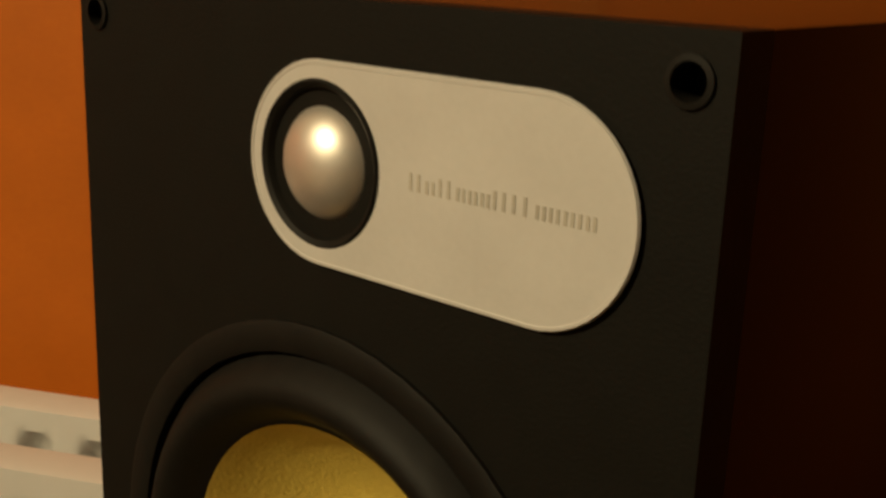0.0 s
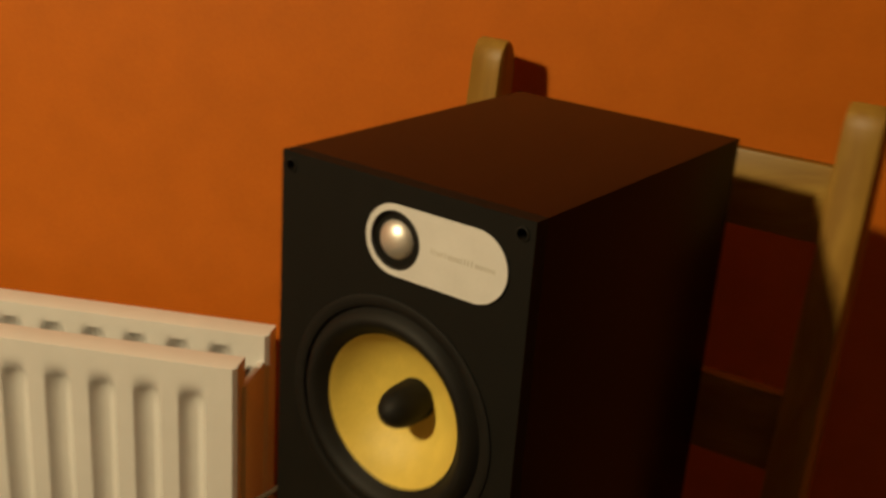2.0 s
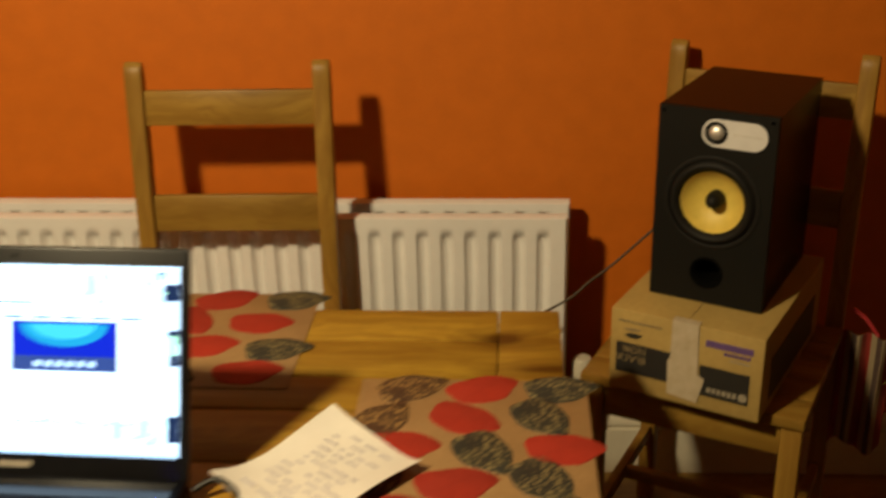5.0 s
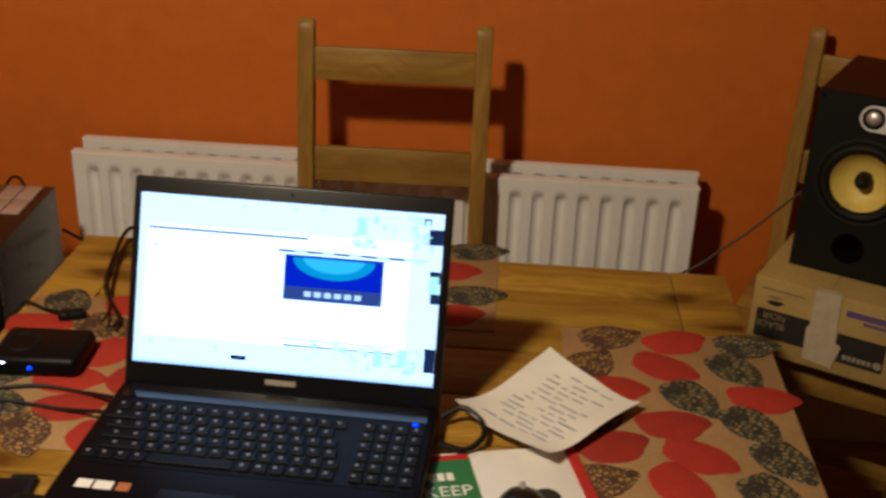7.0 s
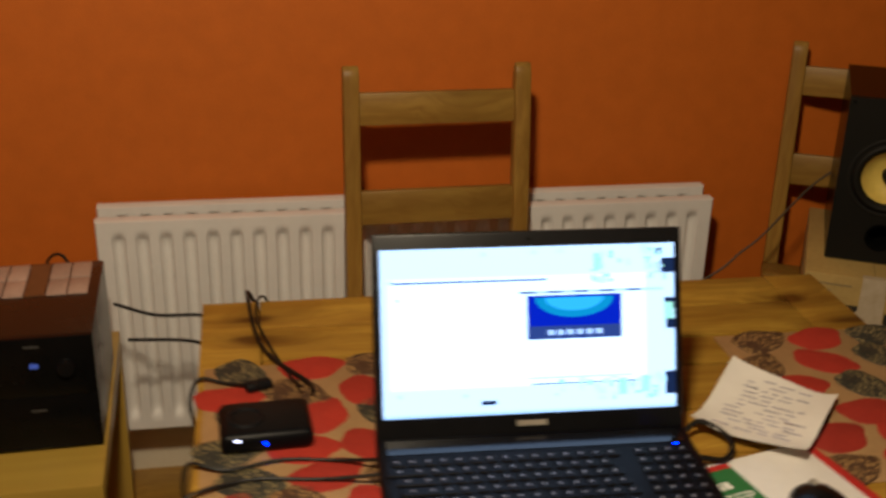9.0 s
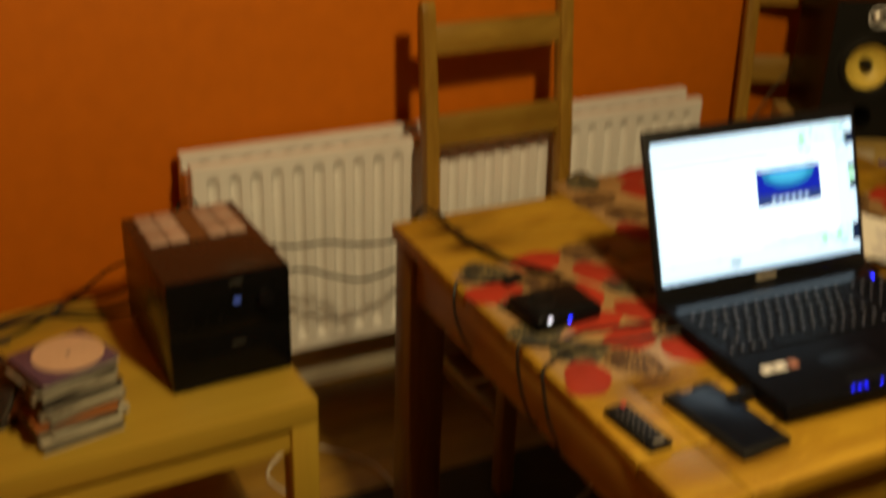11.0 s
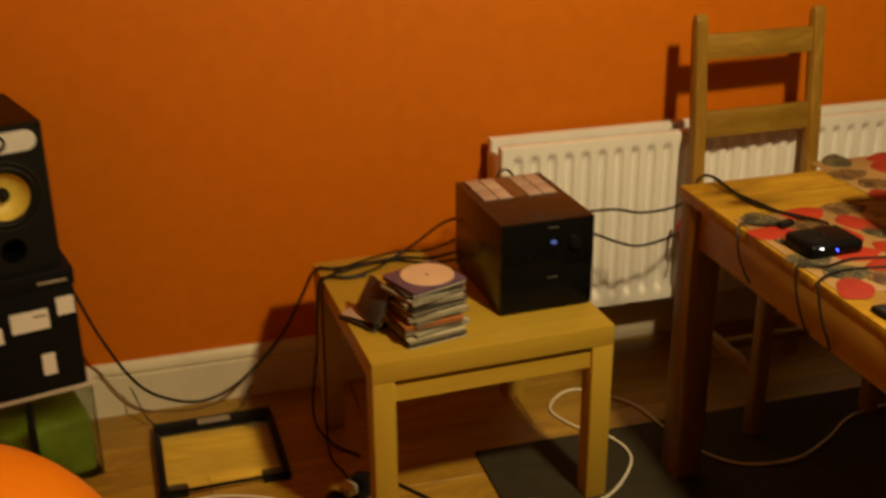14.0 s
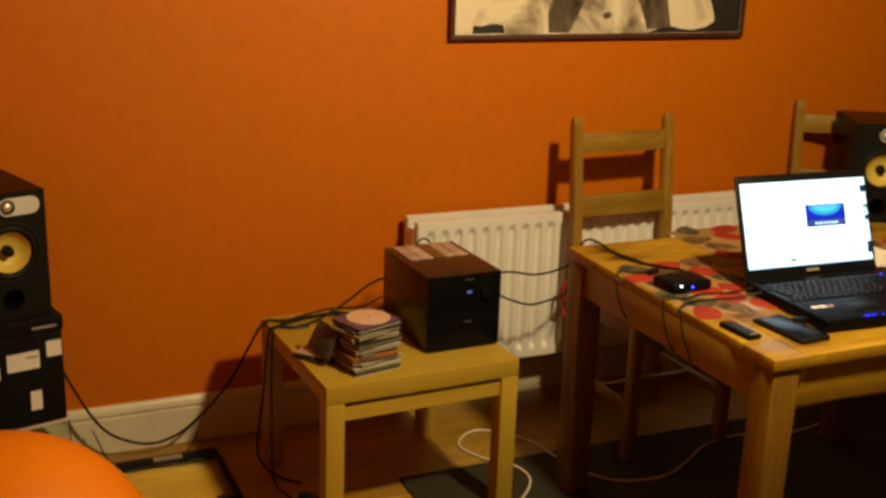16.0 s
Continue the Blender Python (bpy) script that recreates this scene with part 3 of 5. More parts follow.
# ---- chairs ----
def chair(m, label, drop=0.0):
    """A pine ladder-back chair; its back posts stand at y = 0.2 and it faces -y."""
    c = thing("dining_chair", label, "chair", m, "pine dining chairs")
    for sx in (-1, 1):
        prof = []
        front = [(0.168, 0.0), (0.178, 0.45), (0.196, 0.70), (0.222, 0.92), (0.231, 0.994)]
        back = [(0.263, 0.994), (0.258, 0.92), (0.234, 0.70), (0.214, 0.45), (0.204, 0.0)]
        arc = [(0.247 - 0.016 * math.cos(a), 0.994 + 0.032 * math.sin(a)) for a in [math.pi * k / 8 for k in range(1, 8)]]
        prof = front + arc + back
        bm = prism(prof, -0.0165, 0.0165, 0.003)
        bmesh.ops.transform(bm, matrix=Matrix.Rotation(radians(90), 4, "Z"), verts=bm.verts)
        for v in bm.verts:
            v.co.x = v.co.x + sx * 0.179
        # outline x becomes depth
        part("back_post", bm, M_chair_z, c)
    for z0, z1, y in ((0.905, 0.972, 0.229), (0.695, 0.768, 0.207)):
        part("back_rail", a_box(-0.1625, 0.1625, y, y + 0.018, z0, z1, bevel=0.003, m=Matrix.Translation((0, y, z0)) @ Matrix.Rotation(radians(-6), 4, "X") @ Matrix.Translation((0, -y, -z0))), M_chair_x, c)
    for k in range(5):
        y0 = -0.21 + k * 0.076
        part("seat_board", a_box(-0.2, 0.2, y0, y0 + 0.075, 0.485 - drop, 0.506 - drop, bevel=0.003), M_chair_x, c)
    for sx in (-1, 1):
        part("front_leg", a_box(sx * 0.178 - 0.018, sx * 0.178 + 0.018, -0.2, -0.164, 0.0, 0.484 - drop, bevel=0.003), M_chair_z, c)
        part("side_rail", a_box(sx * 0.178 - 0.009, sx * 0.178 + 0.009, -0.163, 0.168, 0.42 - drop, 0.484 - drop, bevel=0.002), M_chair_x, c)
        part("side_stretcher", a_box(sx * 0.178 - 0.009, sx * 0.178 + 0.009, -0.163, 0.168, 0.16, 0.19, bevel=0.002), M_chair_x, c)
    part("front_rail", a_box(-0.159, 0.159, -0.192, -0.174, 0.42 - drop, 0.484 - drop, bevel=0.002), M_chair_x, c)
    part("cross_stretcher", a_box(-0.168, 0.168, -0.01, 0.01, 0.162, 0.188, bevel=0.002), M_chair_x, c)
    return c


def cushion(m, label):
    c = thing("seat_cushion", label, "cushion", m, "striped seat cushions")
    bm = bmesh.new()
    n = 14
    top, bot = [], []
    for i in range(n + 1):
        for j in range(n + 1):
            x, y = -0.195 + 0.39 * i / n, -0.2 + 0.37 * j / n
            e = min(i, n - i, j, n - j) / 3.0
            hgt = 0.018 * min(e, 1) ** 0.5
            top.append(bm.verts.new((x, y, 0.011 + hgt * 0.5 + 0.0015 * noise.noise((x * 20, y * 20, 0)))))
            bot.append(bm.verts.new((x, y, 0.011 - 0.0105 * min(e, 1) ** 0.3)))
    for i in range(n):
        for j in range(n):
            a = i * (n + 1) + j
            bm.faces.new((top[a], top[a + n + 1], top[a + n + 2], top[a + 1]))
            bm.faces.new((bot[a], bot[a + 1], bot[a + n + 2], bot[a + n + 1]))
    bmesh.ops.remove_doubles(bm, verts=bm.verts, dist=0.0005)
    bmesh.ops.recalc_face_normals(bm, faces=bm.faces)
    part("cover", bm, M_stripe, c)
    part("piping", tube([(-0.195, -0.2, 0.011), (0, -0.202, 0.011), (0.195, -0.2, 0.011), (0.197, 0, 0.011), (0.195, 0.17, 0.011), (0, 0.172, 0.011), (-0.195, 0.17, 0.011), (-0.197, 0, 0.011), (-0.195, -0.195, 0.011)], 0.005), M_redpipe, c, "red corded edge")
    for sx in (-1, 1):
        part("tie", tube([(sx * 0.19, 0.155, 0.011), (sx * 0.206, 0.185, 0.006), (sx * 0.212, 0.205, -0.02), (sx * 0.222, 0.19, -0.06), (sx * 0.214, 0.165, -0.045), (sx * 0.206, 0.165, -0.012)], 0.006, flat=0.5), M_redpipe, c, "red cloth tie")
        part("tie", tube([(sx * 0.209, 0.205, -0.005), (sx * 0.218, 0.215, -0.05), (sx * 0.212, 0.20, -0.10), (sx * 0.22, 0.19, -0.125)], 0.006, flat=0.5), M_redpipe, c, "red cloth tie")
    return c


CHAIR_A = pose(-0.714, 0.718, 0, 0, 0, 1.5)
CHAIR_B = pose(0.212, 0.822, 0, 0, 0, -24)
chair(CHAIR_A, "pine ladder-back dining chair pushed against the radiator behind the table", 0.022)
chair(CHAIR_B, "pine ladder-back dining chair holding a carton and loudspeaker")
cushion(CHAIR_A @ pose(0, 0, 0.485), "flat striped cushion with red edge on a pine chair")

# striped cloth hanging behind the right-hand chair
bm = bmesh.new()
cols = []
for i in range(15):
    col = []
    for j in range(13):
        u, v = i / 14, j / 12
        col.append((-0.05 + 0.10 * u, 0.012 * math.sin(u * 14) + 0.006 * math.sin(v * 6 + u * 5), -0.25 * v + 0.012 * math.sin(u * 7) * v))
    cols.append(col)
fr = [[bm.verts.new((x, y, z)) for x, y, z in c] for c in cols]
bk = [[bm.verts.new((x, y + 0.003, z)) for x, y, z in c] for c in cols]
for i in range(14):
    for j in range(12):
        bm.faces.new((fr[i][j], fr[i + 1][j], fr[i + 1][j + 1], fr[i][j + 1]))
        bm.faces.new((bk[i][j], bk[i][j + 1], bk[i + 1][j + 1], bk[i + 1][j]))
for i in range(14):
    bm.faces.new((fr[i][12], fr[i + 1][12], bk[i + 1][12], bk[i][12]))
    bm.faces.new((fr[i][0], bk[i][0], bk[i + 1][0], fr[i + 1][0]))
for j in range(12):
    bm.faces.new((fr[0][j], fr[0][j + 1], bk[0][j + 1], bk[0][j]))
    bm.faces.new((fr[14][j], bk[14][j], bk[14][j + 1], fr[14][j + 1]))
bmesh.ops.recalc_face_normals(bm, faces=bm.faces)
cloth = thing("striped_cloth", "red and cream striped cloth hanging behind a pine chair", "cloth", CHAIR_B @ pose(0.245, 0.17, 0.50, 0, 0, 10))
part("fabric", bm, M_stripe_shade, cloth)
part("hanging_loop", tube([(0.02, 0.003, 0.0), (-0.005, 0.01, 0.03), (-0.03, 0.02, 0.045)], 0.004), M_redpipe, cloth, "red cord loop")

# ---- cardboard box ----
BOX = pose(0.110, 0.600, 0.508, 0, 0, -27.5)
carton = thing("cardboard_box", "brown cardboard carton taped shut with black and purple print", "box", BOX)
bw, bd, bh = 0.268, 0.385, 0.156
part("carton_body", a_box(-bw / 2, bw / 2, 0, bd, 0, bh, bevel=0.003), M_card, carton)
part("tape", a_box(-0.023, 0.023, -0.0008, 0.014, bh + 0.0004, bh + 0.0012), M_tape, carton, "clear shiny packing tape")
bm = bmesh.new()
strip = [(-0.026, 0.016), (0.027, 0.011), (0.029, 0.045), (0.038, 0.058), (0.024, 0.066), (0.0235, bh + 0.0008), (-0.0225, bh + 0.0008), (-0.0235, 0.086), (-0.028, 0.080)]
front = [bm.verts.new((x, -0.0016 - 0.0012 * abs(math.sin(k * 2.3)), z)) for k, (x, z) in enumerate(strip)]
bm.faces.new(front)
bmesh.ops.triangulate(bm, faces=bm.faces)
r = bmesh.ops.extrude_face_region(bm, geom=list(bm.faces))
for v in r["geom"]:
    if isinstance(v, bmesh.types.BMVert):
        v.co.y = -0.0006
bmesh.ops.recalc_face_normals(bm, faces=bm.faces)
part("tape", bm, M_tape, carton, "creased clear packing tape with a torn edge")
part("flap_joint", a_box(-0.0006, 0.0006, 0.015, bd - 0.002, bh + 0.0002, bh + 0.0007), M_cardline, carton)
part("black_band", a_box(-bw / 2 + 0.012, -0.024, -0.0012, -0.0004, 0.036, 0.094), M_ink, carton)
part("black_band", a_box(0.028, bw / 2 - 0.02, -0.0012, -0.0004, 0.028, 0.085), M_ink, carton)
part("purple_bar", a_box(0.036, bw / 2 - 0.018, -0.0012, -0.0004, 0.122, 0.134), M_purple, carton)
for k in range(7):
    x = 0.068 + k * 0.0065
    part("print_bar", a_box(x, x + 0.0052, -0.0012, -0.0004, 0.112, 0.118), M_purple, carton)
for k in range(5):
    x = 0.078 + k * 0.007
    part("print_bar", a_box(x, x + 0.005, -0.0012, -0.0004, 0.103, 0.106), M_print, carton)
for k in range(11):
    x = -0.119 + k * 0.0072
    part("print_bar", a_box(x, x + 0.0055, -0.0012, -0.0004, 0.133, 0.1375), M_cardprint, carton)
# a dark leaf-shaped mark under the pale line of print
part("leaf_mark", prism([(-0.108, 0.109), (-0.098, 0.104), (-0.084, 0.105), (-0.074, 0.113), (-0.086, 0.114), (-0.10, 0.113)], -0.0012, -0.0004), M_ink, carton)
part("leaf_mark", prism([(-0.112, 0.121), (-0.095, 0.117), (-0.082, 0.119), (-0.078, 0.124), (-0.095, 0.124)], -0.0012, -0.0004), M_cardprint, carton)
# printing that stands on its head, as the carton does
for word, z in (("NOIR", 0.0885), ("BLACK", 0.0705)):
    cu = bpy.data.curves.new("carton_word", "FONT")
    cu.body, cu.size, cu.extrude, cu.align_x = word, 0.0178, 0.0001, "LEFT"
    ob = new("carton_word", cu)
    ob.parent = carton
    ob.matrix_basis = pose(-0.067, -0.0014, z, 90, 180, 0)
    cu.materials.append(M_cardprint)
for k in range(6):
    x = 0.043 + k * 0.0088
    part("print_bar", a_box(x, x + 0.0066, -0.0018, -0.0013, 0.036, 0.0455), M_tapepale, carton)
part("round_mark", lathe([(0, -0.0018), (0.0075, -0.0018), (0.0075, -0.0013), (0, -0.0013)], 20, "y", (0.1045, 0, 0.041)), M_tapepale, carton)
# one dark sheet for both the print and the shade on this side
part("side_ink_shade", a_box(bw / 2 + 0.0004, bw / 2 + 0.0012, 0.05, bd - 0.05, 0.02, 0.10), M_ink, carton)


# ---- loudspeakers ----
def loudspeaker(m, label):
    s = thing("loudspeaker", label, "loudspeaker", m, "pair of loudspeakers")
    W, D, H = 0.099, 0.285, 0.342
    # open-fronted cabinet
    bm = bmesh.new()
    box(bm, -W, W, 0.012, D, 0.0, H)
    bmesh.ops.delete(bm, geom=[f for f in bm.faces if abs(f.calc_center_median().y - 0.012) < 1e-4], context="FACES")
    part("cabinet", bm, M_veneer, s, "dark reddish-brown veneered cabinet")
    cz, tz = 0.183, 0.305
    bev = [(-W, 0), (W, 0), (W, H), (-W, H)]
    part("baffle", plate(bev, [circle(0, cz, 0.076, 48), circle(0, 0.056, 0.0265, 32), circle(0.0905, 0.333, 0.0036, 16), circle(-0.0905, 0.333, 0.0036, 16)], 0.0, 0.0119), M_baffle, s, "black textured front panel")
    part("driver_ring", lathe([(0.0825, 0.0), (0.0825, -0.0012), (0.081, -0.0018), (0.0765, -0.0018), (0.0745, -0.001), (0.0745, 0.008)], 56, "y", (0, 0, cz)), M_rubber, s)
    roll = [(0.0745 - 0.019 * k / 10, 0.003 - 0.0085 * math.sin(math.pi * k / 10)) for k in range(11)]
    part("surround", lathe([(0.0745, 0.008), *roll, (0.054, 0.004)], 56, "y", (0, 0, cz)), M_rubber, s)
    part("cone", lathe([(0.0545, 0.003), (0.051, 0.008), (0.046, 0.0155), (0.036, 0.0235), (0.027, 0.0285), (0.012, 0.031)], 56, "y", (0, 0, cz)), M_kevlar, s, "yellow woven cone")
    plug = [(0.0150, 0.031), (0.0148, 0.018)] + [(0.0148 * math.cos(a), 0.018 - 0.022 * math.sin(a)) for a in [math.pi / 2 * k / 8 for k in range(1, 8)]] + [(0, -0.004)]
    part("phase_plug", lathe(plug, 32, "y", (0, 0, cz)), M_rubber, s, "black bullet-shaped plug")
    part("port", lathe([(0.029, 0.0), (0.029, -0.001), (0.0262, -0.0012), (0.022, 0.003), (0.019, 0.015), (0.019, 0.08), (0, 0.08)], 32, "y", (0, 0, 0.056)), M_hole, s)
    for x in (0.0905, -0.0905):
        part("grille_socket", lathe([(0.0048, 0), (0.0048, -0.0008), (0.0036, -0.001), (0.0034, 0.008), (0, 0.009)], 20, "y", (x, 0, 0.333)), M_rubber, s)
    R = 0.0229
    x1 = 0.0605
    c0 = -0.0003
    out = circle(c0, tz, R, 25, math.pi / 2, 3 * math.pi / 2, True) + circle(x1, tz, R, 25, -math.pi / 2, math.pi / 2, True)
    nameplate = part("tweeter_plate", plate(out, [circle(c0, tz, 0.0192, 40)], -0.0018, -0.0002), M_silver, s, "satin silver oval plate")
    part("plate_rim", tube_loop(out, -0.0014, 0.0007), M_silver, nameplate)
    x = 0.028
    for wd in (0.004, 0.0032, 0.0042, 0.0028, 0.0028, 0.0028, 0.0042, 0.005, 0.0014, 0.0014, 0.003, 0.0014, 0.003, 0.0028):
        top = tz + (0.0026 if wd > 0.0035 else 0.0016)
        for u in ((0.0, 0.55) if wd > 0.002 else (0.0,)):
            part("letter_bar", a_box(x + u * wd, x + u * wd + 0.0008, -0.00195, -0.00182, tz - 0.0012, top), M_faint, nameplate)
        x += wd * 1.14
    part("tweeter_ring", lathe([(0.0194, -0.0018), (0.0188, -0.0026), (0.0176, -0.0018), (0.0158, 0.004), (0.0138, 0.005)], 40, "y", (c0, 0, tz)), M_rubber, s)
    dome = [(0.0142 * math.cos(a), 0.004 - 0.0105 * math.sin(a)) for a in [math.pi / 2 * k / 10 for k in range(10)]] + [(0, -0.0065)]
    part("tweeter_dome", lathe(dome, 40, "y", (c0, 0, tz)), M_chrome, s, "shiny aluminium dome")
    for x, z in ((-0.05, 0.1), (0.05, 0.1)):
        part("terminal", lathe([(0, 0), (0.007, 0), (0.007, 0.012), (0, 0.012)], 14, "y", (x, D, z)), M_chrome, s)
    return s


def tube_loop(outline, y, r):
    """A thin bead round a flat outline."""
    bm = bmesh.new()
    n = len(outline)
    rings = []
    for k in range(n):
        (ax, az), (bx, bz), (cx, cz) = outline[k - 1], outline[k], outline[(k + 1) % n]
        d = Vector((cx - ax, 0, cz - az)).normalized()
        o = Vector((d.z, 0, -d.x))
        rings.append([bm.verts.new(Vector((bx, y, bz)) + o * r * math.cos(a) + Vector((0, 1, 0)) * r * math.sin(a)) for a in [2 * math.pi * j / 6 for j in range(6)]])
    for k in range(n):
        a, b = rings[k], rings[(k + 1) % n]
        for j in range(6):
            bm.faces.new((a[j], a[(j + 1) % 6], b[(j + 1) % 6], b[j]))
    bmesh.ops.recalc_face_normals(bm, faces=bm.faces)
    return bm


SPK_R = pose(0.150, 0.676, 0.6655, 0, 0, -27)
loudspeaker(SPK_R, "black and dark-cherry bookshelf loudspeaker with yellow cone standing on a carton")
SPK_L = pose(-2.650, 0.812, 0.5755, 0, 0, 19)
loudspeaker(SPK_L, "black and dark-cherry bookshelf loudspeaker with yellow cone standing on black boxes")

# ---- stack beneath the second loudspeaker ----
STK = pose(-2.672, 0.79, 0, 0, 0, 14)
case1 = thing("black_case", "black cardboard case with white labels under a loudspeaker", "box", STK @ pose(0, 0, 0.27), "black cases")
part("case_body", a_box(-0.14, 0.14, 0, 0.27, 0, 0.262, bevel=0.004), M_plastic, case1)
part("case_lid", a_box(-0.144, 0.144, -0.004, 0.272, 0.262, 0.304, bevel=0.004), M_plastic, case1)
for x0, x1, z0, z1 in ((-0.01, 0.075, 0.165, 0.215), (0.095, 0.135, 0.19, 0.235), (-0.06, -0.03, 0.15, 0.19), (0.045, 0.075, 0.045, 0.1)):
    part("white_label", a_box(x0, x1, -0.0016, -0.0004, z0, z1), M_paper, case1, "torn white paper label")
part("print_bar", a_box(0.04, 0.07, -0.0026, -0.0018, 0.196, 0.202), M_print, case1)
for x0, x1 in ((-0.1, -0.03), (0.06, 0.125)):
    part("print_bar", a_box(x0, x1, -0.0056, -0.0044, 0.275, 0.282), M_print, case1)
tub = thing("storage_tub", "clear plastic storage tub with green contents on the floor", "storage tub", STK)
part("tub_bottom", a_box(-0.13, 0.15, 0.01, 0.26, 0.0, 0.004), M_clear, tub)
for b in ((-0.13, -0.127, 0.01, 0.26, 0.0042, 0.255), (0.147, 0.15, 0.01, 0.26, 0.0042, 0.255), (-0.1268, 0.1468, 0.01, 0.013, 0.0042, 0.255), (-0.1268, 0.1468, 0.257, 0.26, 0.0042, 0.255)):
    part("tub_wall", a_box(*b), M_clear, tub)
part("tub_lid", a_box(-0.135, 0.155, 0.005, 0.265, 0.256, 0.269, bevel=0.003), M_opal, tub, "whitish translucent lid")
part("green_contents", a_box(-0.12, 0.14, 0.02, 0.25, 0.005, 0.165, bevel=0.02, seg=3), M_greenbox, tub, "bright green folded contents")
part("frame_leg", a_box(-0.01, 0.005, -0.01, 0.002, 0, 0.254, bevel=0.002), M_plastic, tub)

# ---- exercise ball ----
ball = thing("exercise_ball", "large smooth orange exercise ball resting on the floor", "exercise ball", pose(-2.75, -0.10, 0))
prof = []
for k in range(49):
    a = -math.pi / 2 + math.pi * k / 48
    ridge = 0.0012 if k % 3 == 0 and 8 < k < 40 else 0.0
    prof.append((max((0.325 + ridge) * math.cos(a), 0.0), 0.325 + 0.325 * math.sin(a)))
bm = lathe([(0, 0.0)] + prof[1:-1] + [(0, 0.65)], 72)
bmesh.ops.transform(bm, matrix=Matrix.Translation((0, 0, 0.325)) @ Matrix.Rotation(radians(70), 4, "X") @ Matrix.Translation((0, 0, -0.325)), verts=bm.verts)
part("shell", bm, M_ball, ball)
part("air_plug", lathe([(0, 0), (0.012, 0), (0.012, 0.004), (0, 0.006)], 16), M_valve, ball, "", pose(0, -0.326, 0.325, 90))

# ---- glass scale ----
sc = thing("bathroom_scale", "clear glass bathroom scale with black border on the floor", "bathroom scale", pose(-2.245, 0.838, 0, 0, 0, 1.0))
part("glass_plate", a_box(-0.152, 0.152, -0.16, 0.16, 0.016, 0.021), M_plate, sc).visible_shadow = False
part("display_strip", a_box(-0.156, 0.156, 0.115, 0.165, 0.006, 0.024, bevel=0.004), M_plastic, sc)
part("display_window", a_box(-0.04, 0.045, 0.125, 0.152, 0.0242, 0.0252), M_print, sc, "grey readout window")
for sx in (-1, 1):
    part("side_strip", a_box(sx * 0.149 - 0.010, sx * 0.149 + 0.010, -0.16, 0.114, 0.014, 0.0235, bevel=0.002), M_plastic, sc)
    part("foot", a_box(sx * 0.125 - 0.035, sx * 0.125 + 0.035, -0.165, -0.118, 0.0, 0.0137, bevel=0.006), M_rubber, sc)
part("front_strip", a_box(-0.144, 0.144, -0.163, -0.159, 0.0138, 0.023, bevel=0.001), M_plastic, sc)

# ---- side table ----
LT = pose(-1.666, 0.655, 0, 0, 0, 2.5)
side_table = thing("side_table", "square birch-effect side table with thick legs", "side table", LT)
LS, LZ = 0.284, 0.465
part("tabletop", a_box(-LS, LS, -LS, LS, LZ - 0.05, LZ, bevel=0.002), M_birch, side_table)
for sx in (-1, 1):
    for sy in (-1, 1):
        part("leg", a_box(sx * (LS - 0.026) - 0.0255, sx * (LS - 0.026) + 0.0255, sy * (LS - 0.026) - 0.0255, sy * (LS - 0.026) + 0.0255, 0.0, LZ - 0.0505, bevel=0.0015), M_birch_z, side_table)
for sy in (-1, 1):
    part("lower_rail", a_box(-LS + 0.052, LS - 0.052, sy * (LS - 0.02) - 0.009, sy * (LS - 0.02) + 0.009, LZ - 0.105, LZ - 0.066), M_birch, side_table)

# ---- mini hi-fi ----
AMP = pose(-1.492, 0.498, LZ, 0, 0, 2.5)
hifi = thing("mini_hifi", "black stacked mini hi-fi with brown top and blue display", "hi-fi", AMP)
aw, ad, ah = 0.1125, 0.315, 0.222
part("foot", a_box(-aw + 0.01, -aw + 0.04, 0.02, 0.05, 0, 0.006), M_rubber, hifi)
part("foot", a_box(aw - 0.04, aw - 0.01, 0.02, 0.05, 0, 0.006), M_rubber, hifi)
part("foot", a_box(-aw + 0.01, -aw + 0.04, ad - 0.05, ad - 0.02, 0, 0.006), M_rubber, hifi)
part("foot", a_box(aw - 0.04, aw - 0.01, ad - 0.05, ad - 0.02, 0, 0.006), M_rubber, hifi)
part("casing", a_box(-aw, aw, 0.012, ad, 0.006, ah, bevel=0.002), M_brownglass, hifi, "dark brown metal casing")
lower = part("lower_front", a_box(-aw, aw, -0.0015, 0.0118, 0.006, 0.1095, bevel=0.0015), M_front, hifi)
upper = part("upper_front", a_box(-aw, aw, -0.002, 0.0118, 0.1105, ah, bevel=0.0015), M_front, hifi)
part("display", a_box(0.006, 0.020, -0.0032, -0.0021, 0.166, 0.174), M_disp, upper, "blue lit display")
part("tray_slot", a_box(0.0, 0.025, -0.003, -0.0021, 0.205, 0.2075), M_dimkey, upper)
part("tray_slot", a_box(0.0, 0.025, -0.0025, -0.0016, 0.082, 0.0845), M_dimkey, lower)
part("knob", lathe([(0, -0.012), (0.014, -0.012), (0.016, -0.009), (0.016, 0), (0, 0)], 28, "y", (0.065, -0.002, 0.165)), M_gloss, upper)
for x in (-0.07, -0.045, -0.02):
    part("button", lathe([(0, -0.002), (0.002, -0.002), (0.0024, 0), (0, 0)], 12, "y", (x, -0.002, 0.14)), M_rubber, upper)
for j in range(2):
    for k in range(5):
        if k == 2:
            continue
        x, y = -0.092 + k * 0.0375, 0.165 + j * 0.072
        part("top_card", a_box(x, x + 0.035, y, y + 0.068, ah + 0.0004, ah + 0.003, bevel=0.0008), M_pink, hifi, "pale pink card in clear film")
part("top_strip", a_box(-0.017, 0.018, 0.165, 0.305, ah + 0.0004, ah + 0.0022), M_strip, hifi, "brown paper strip")

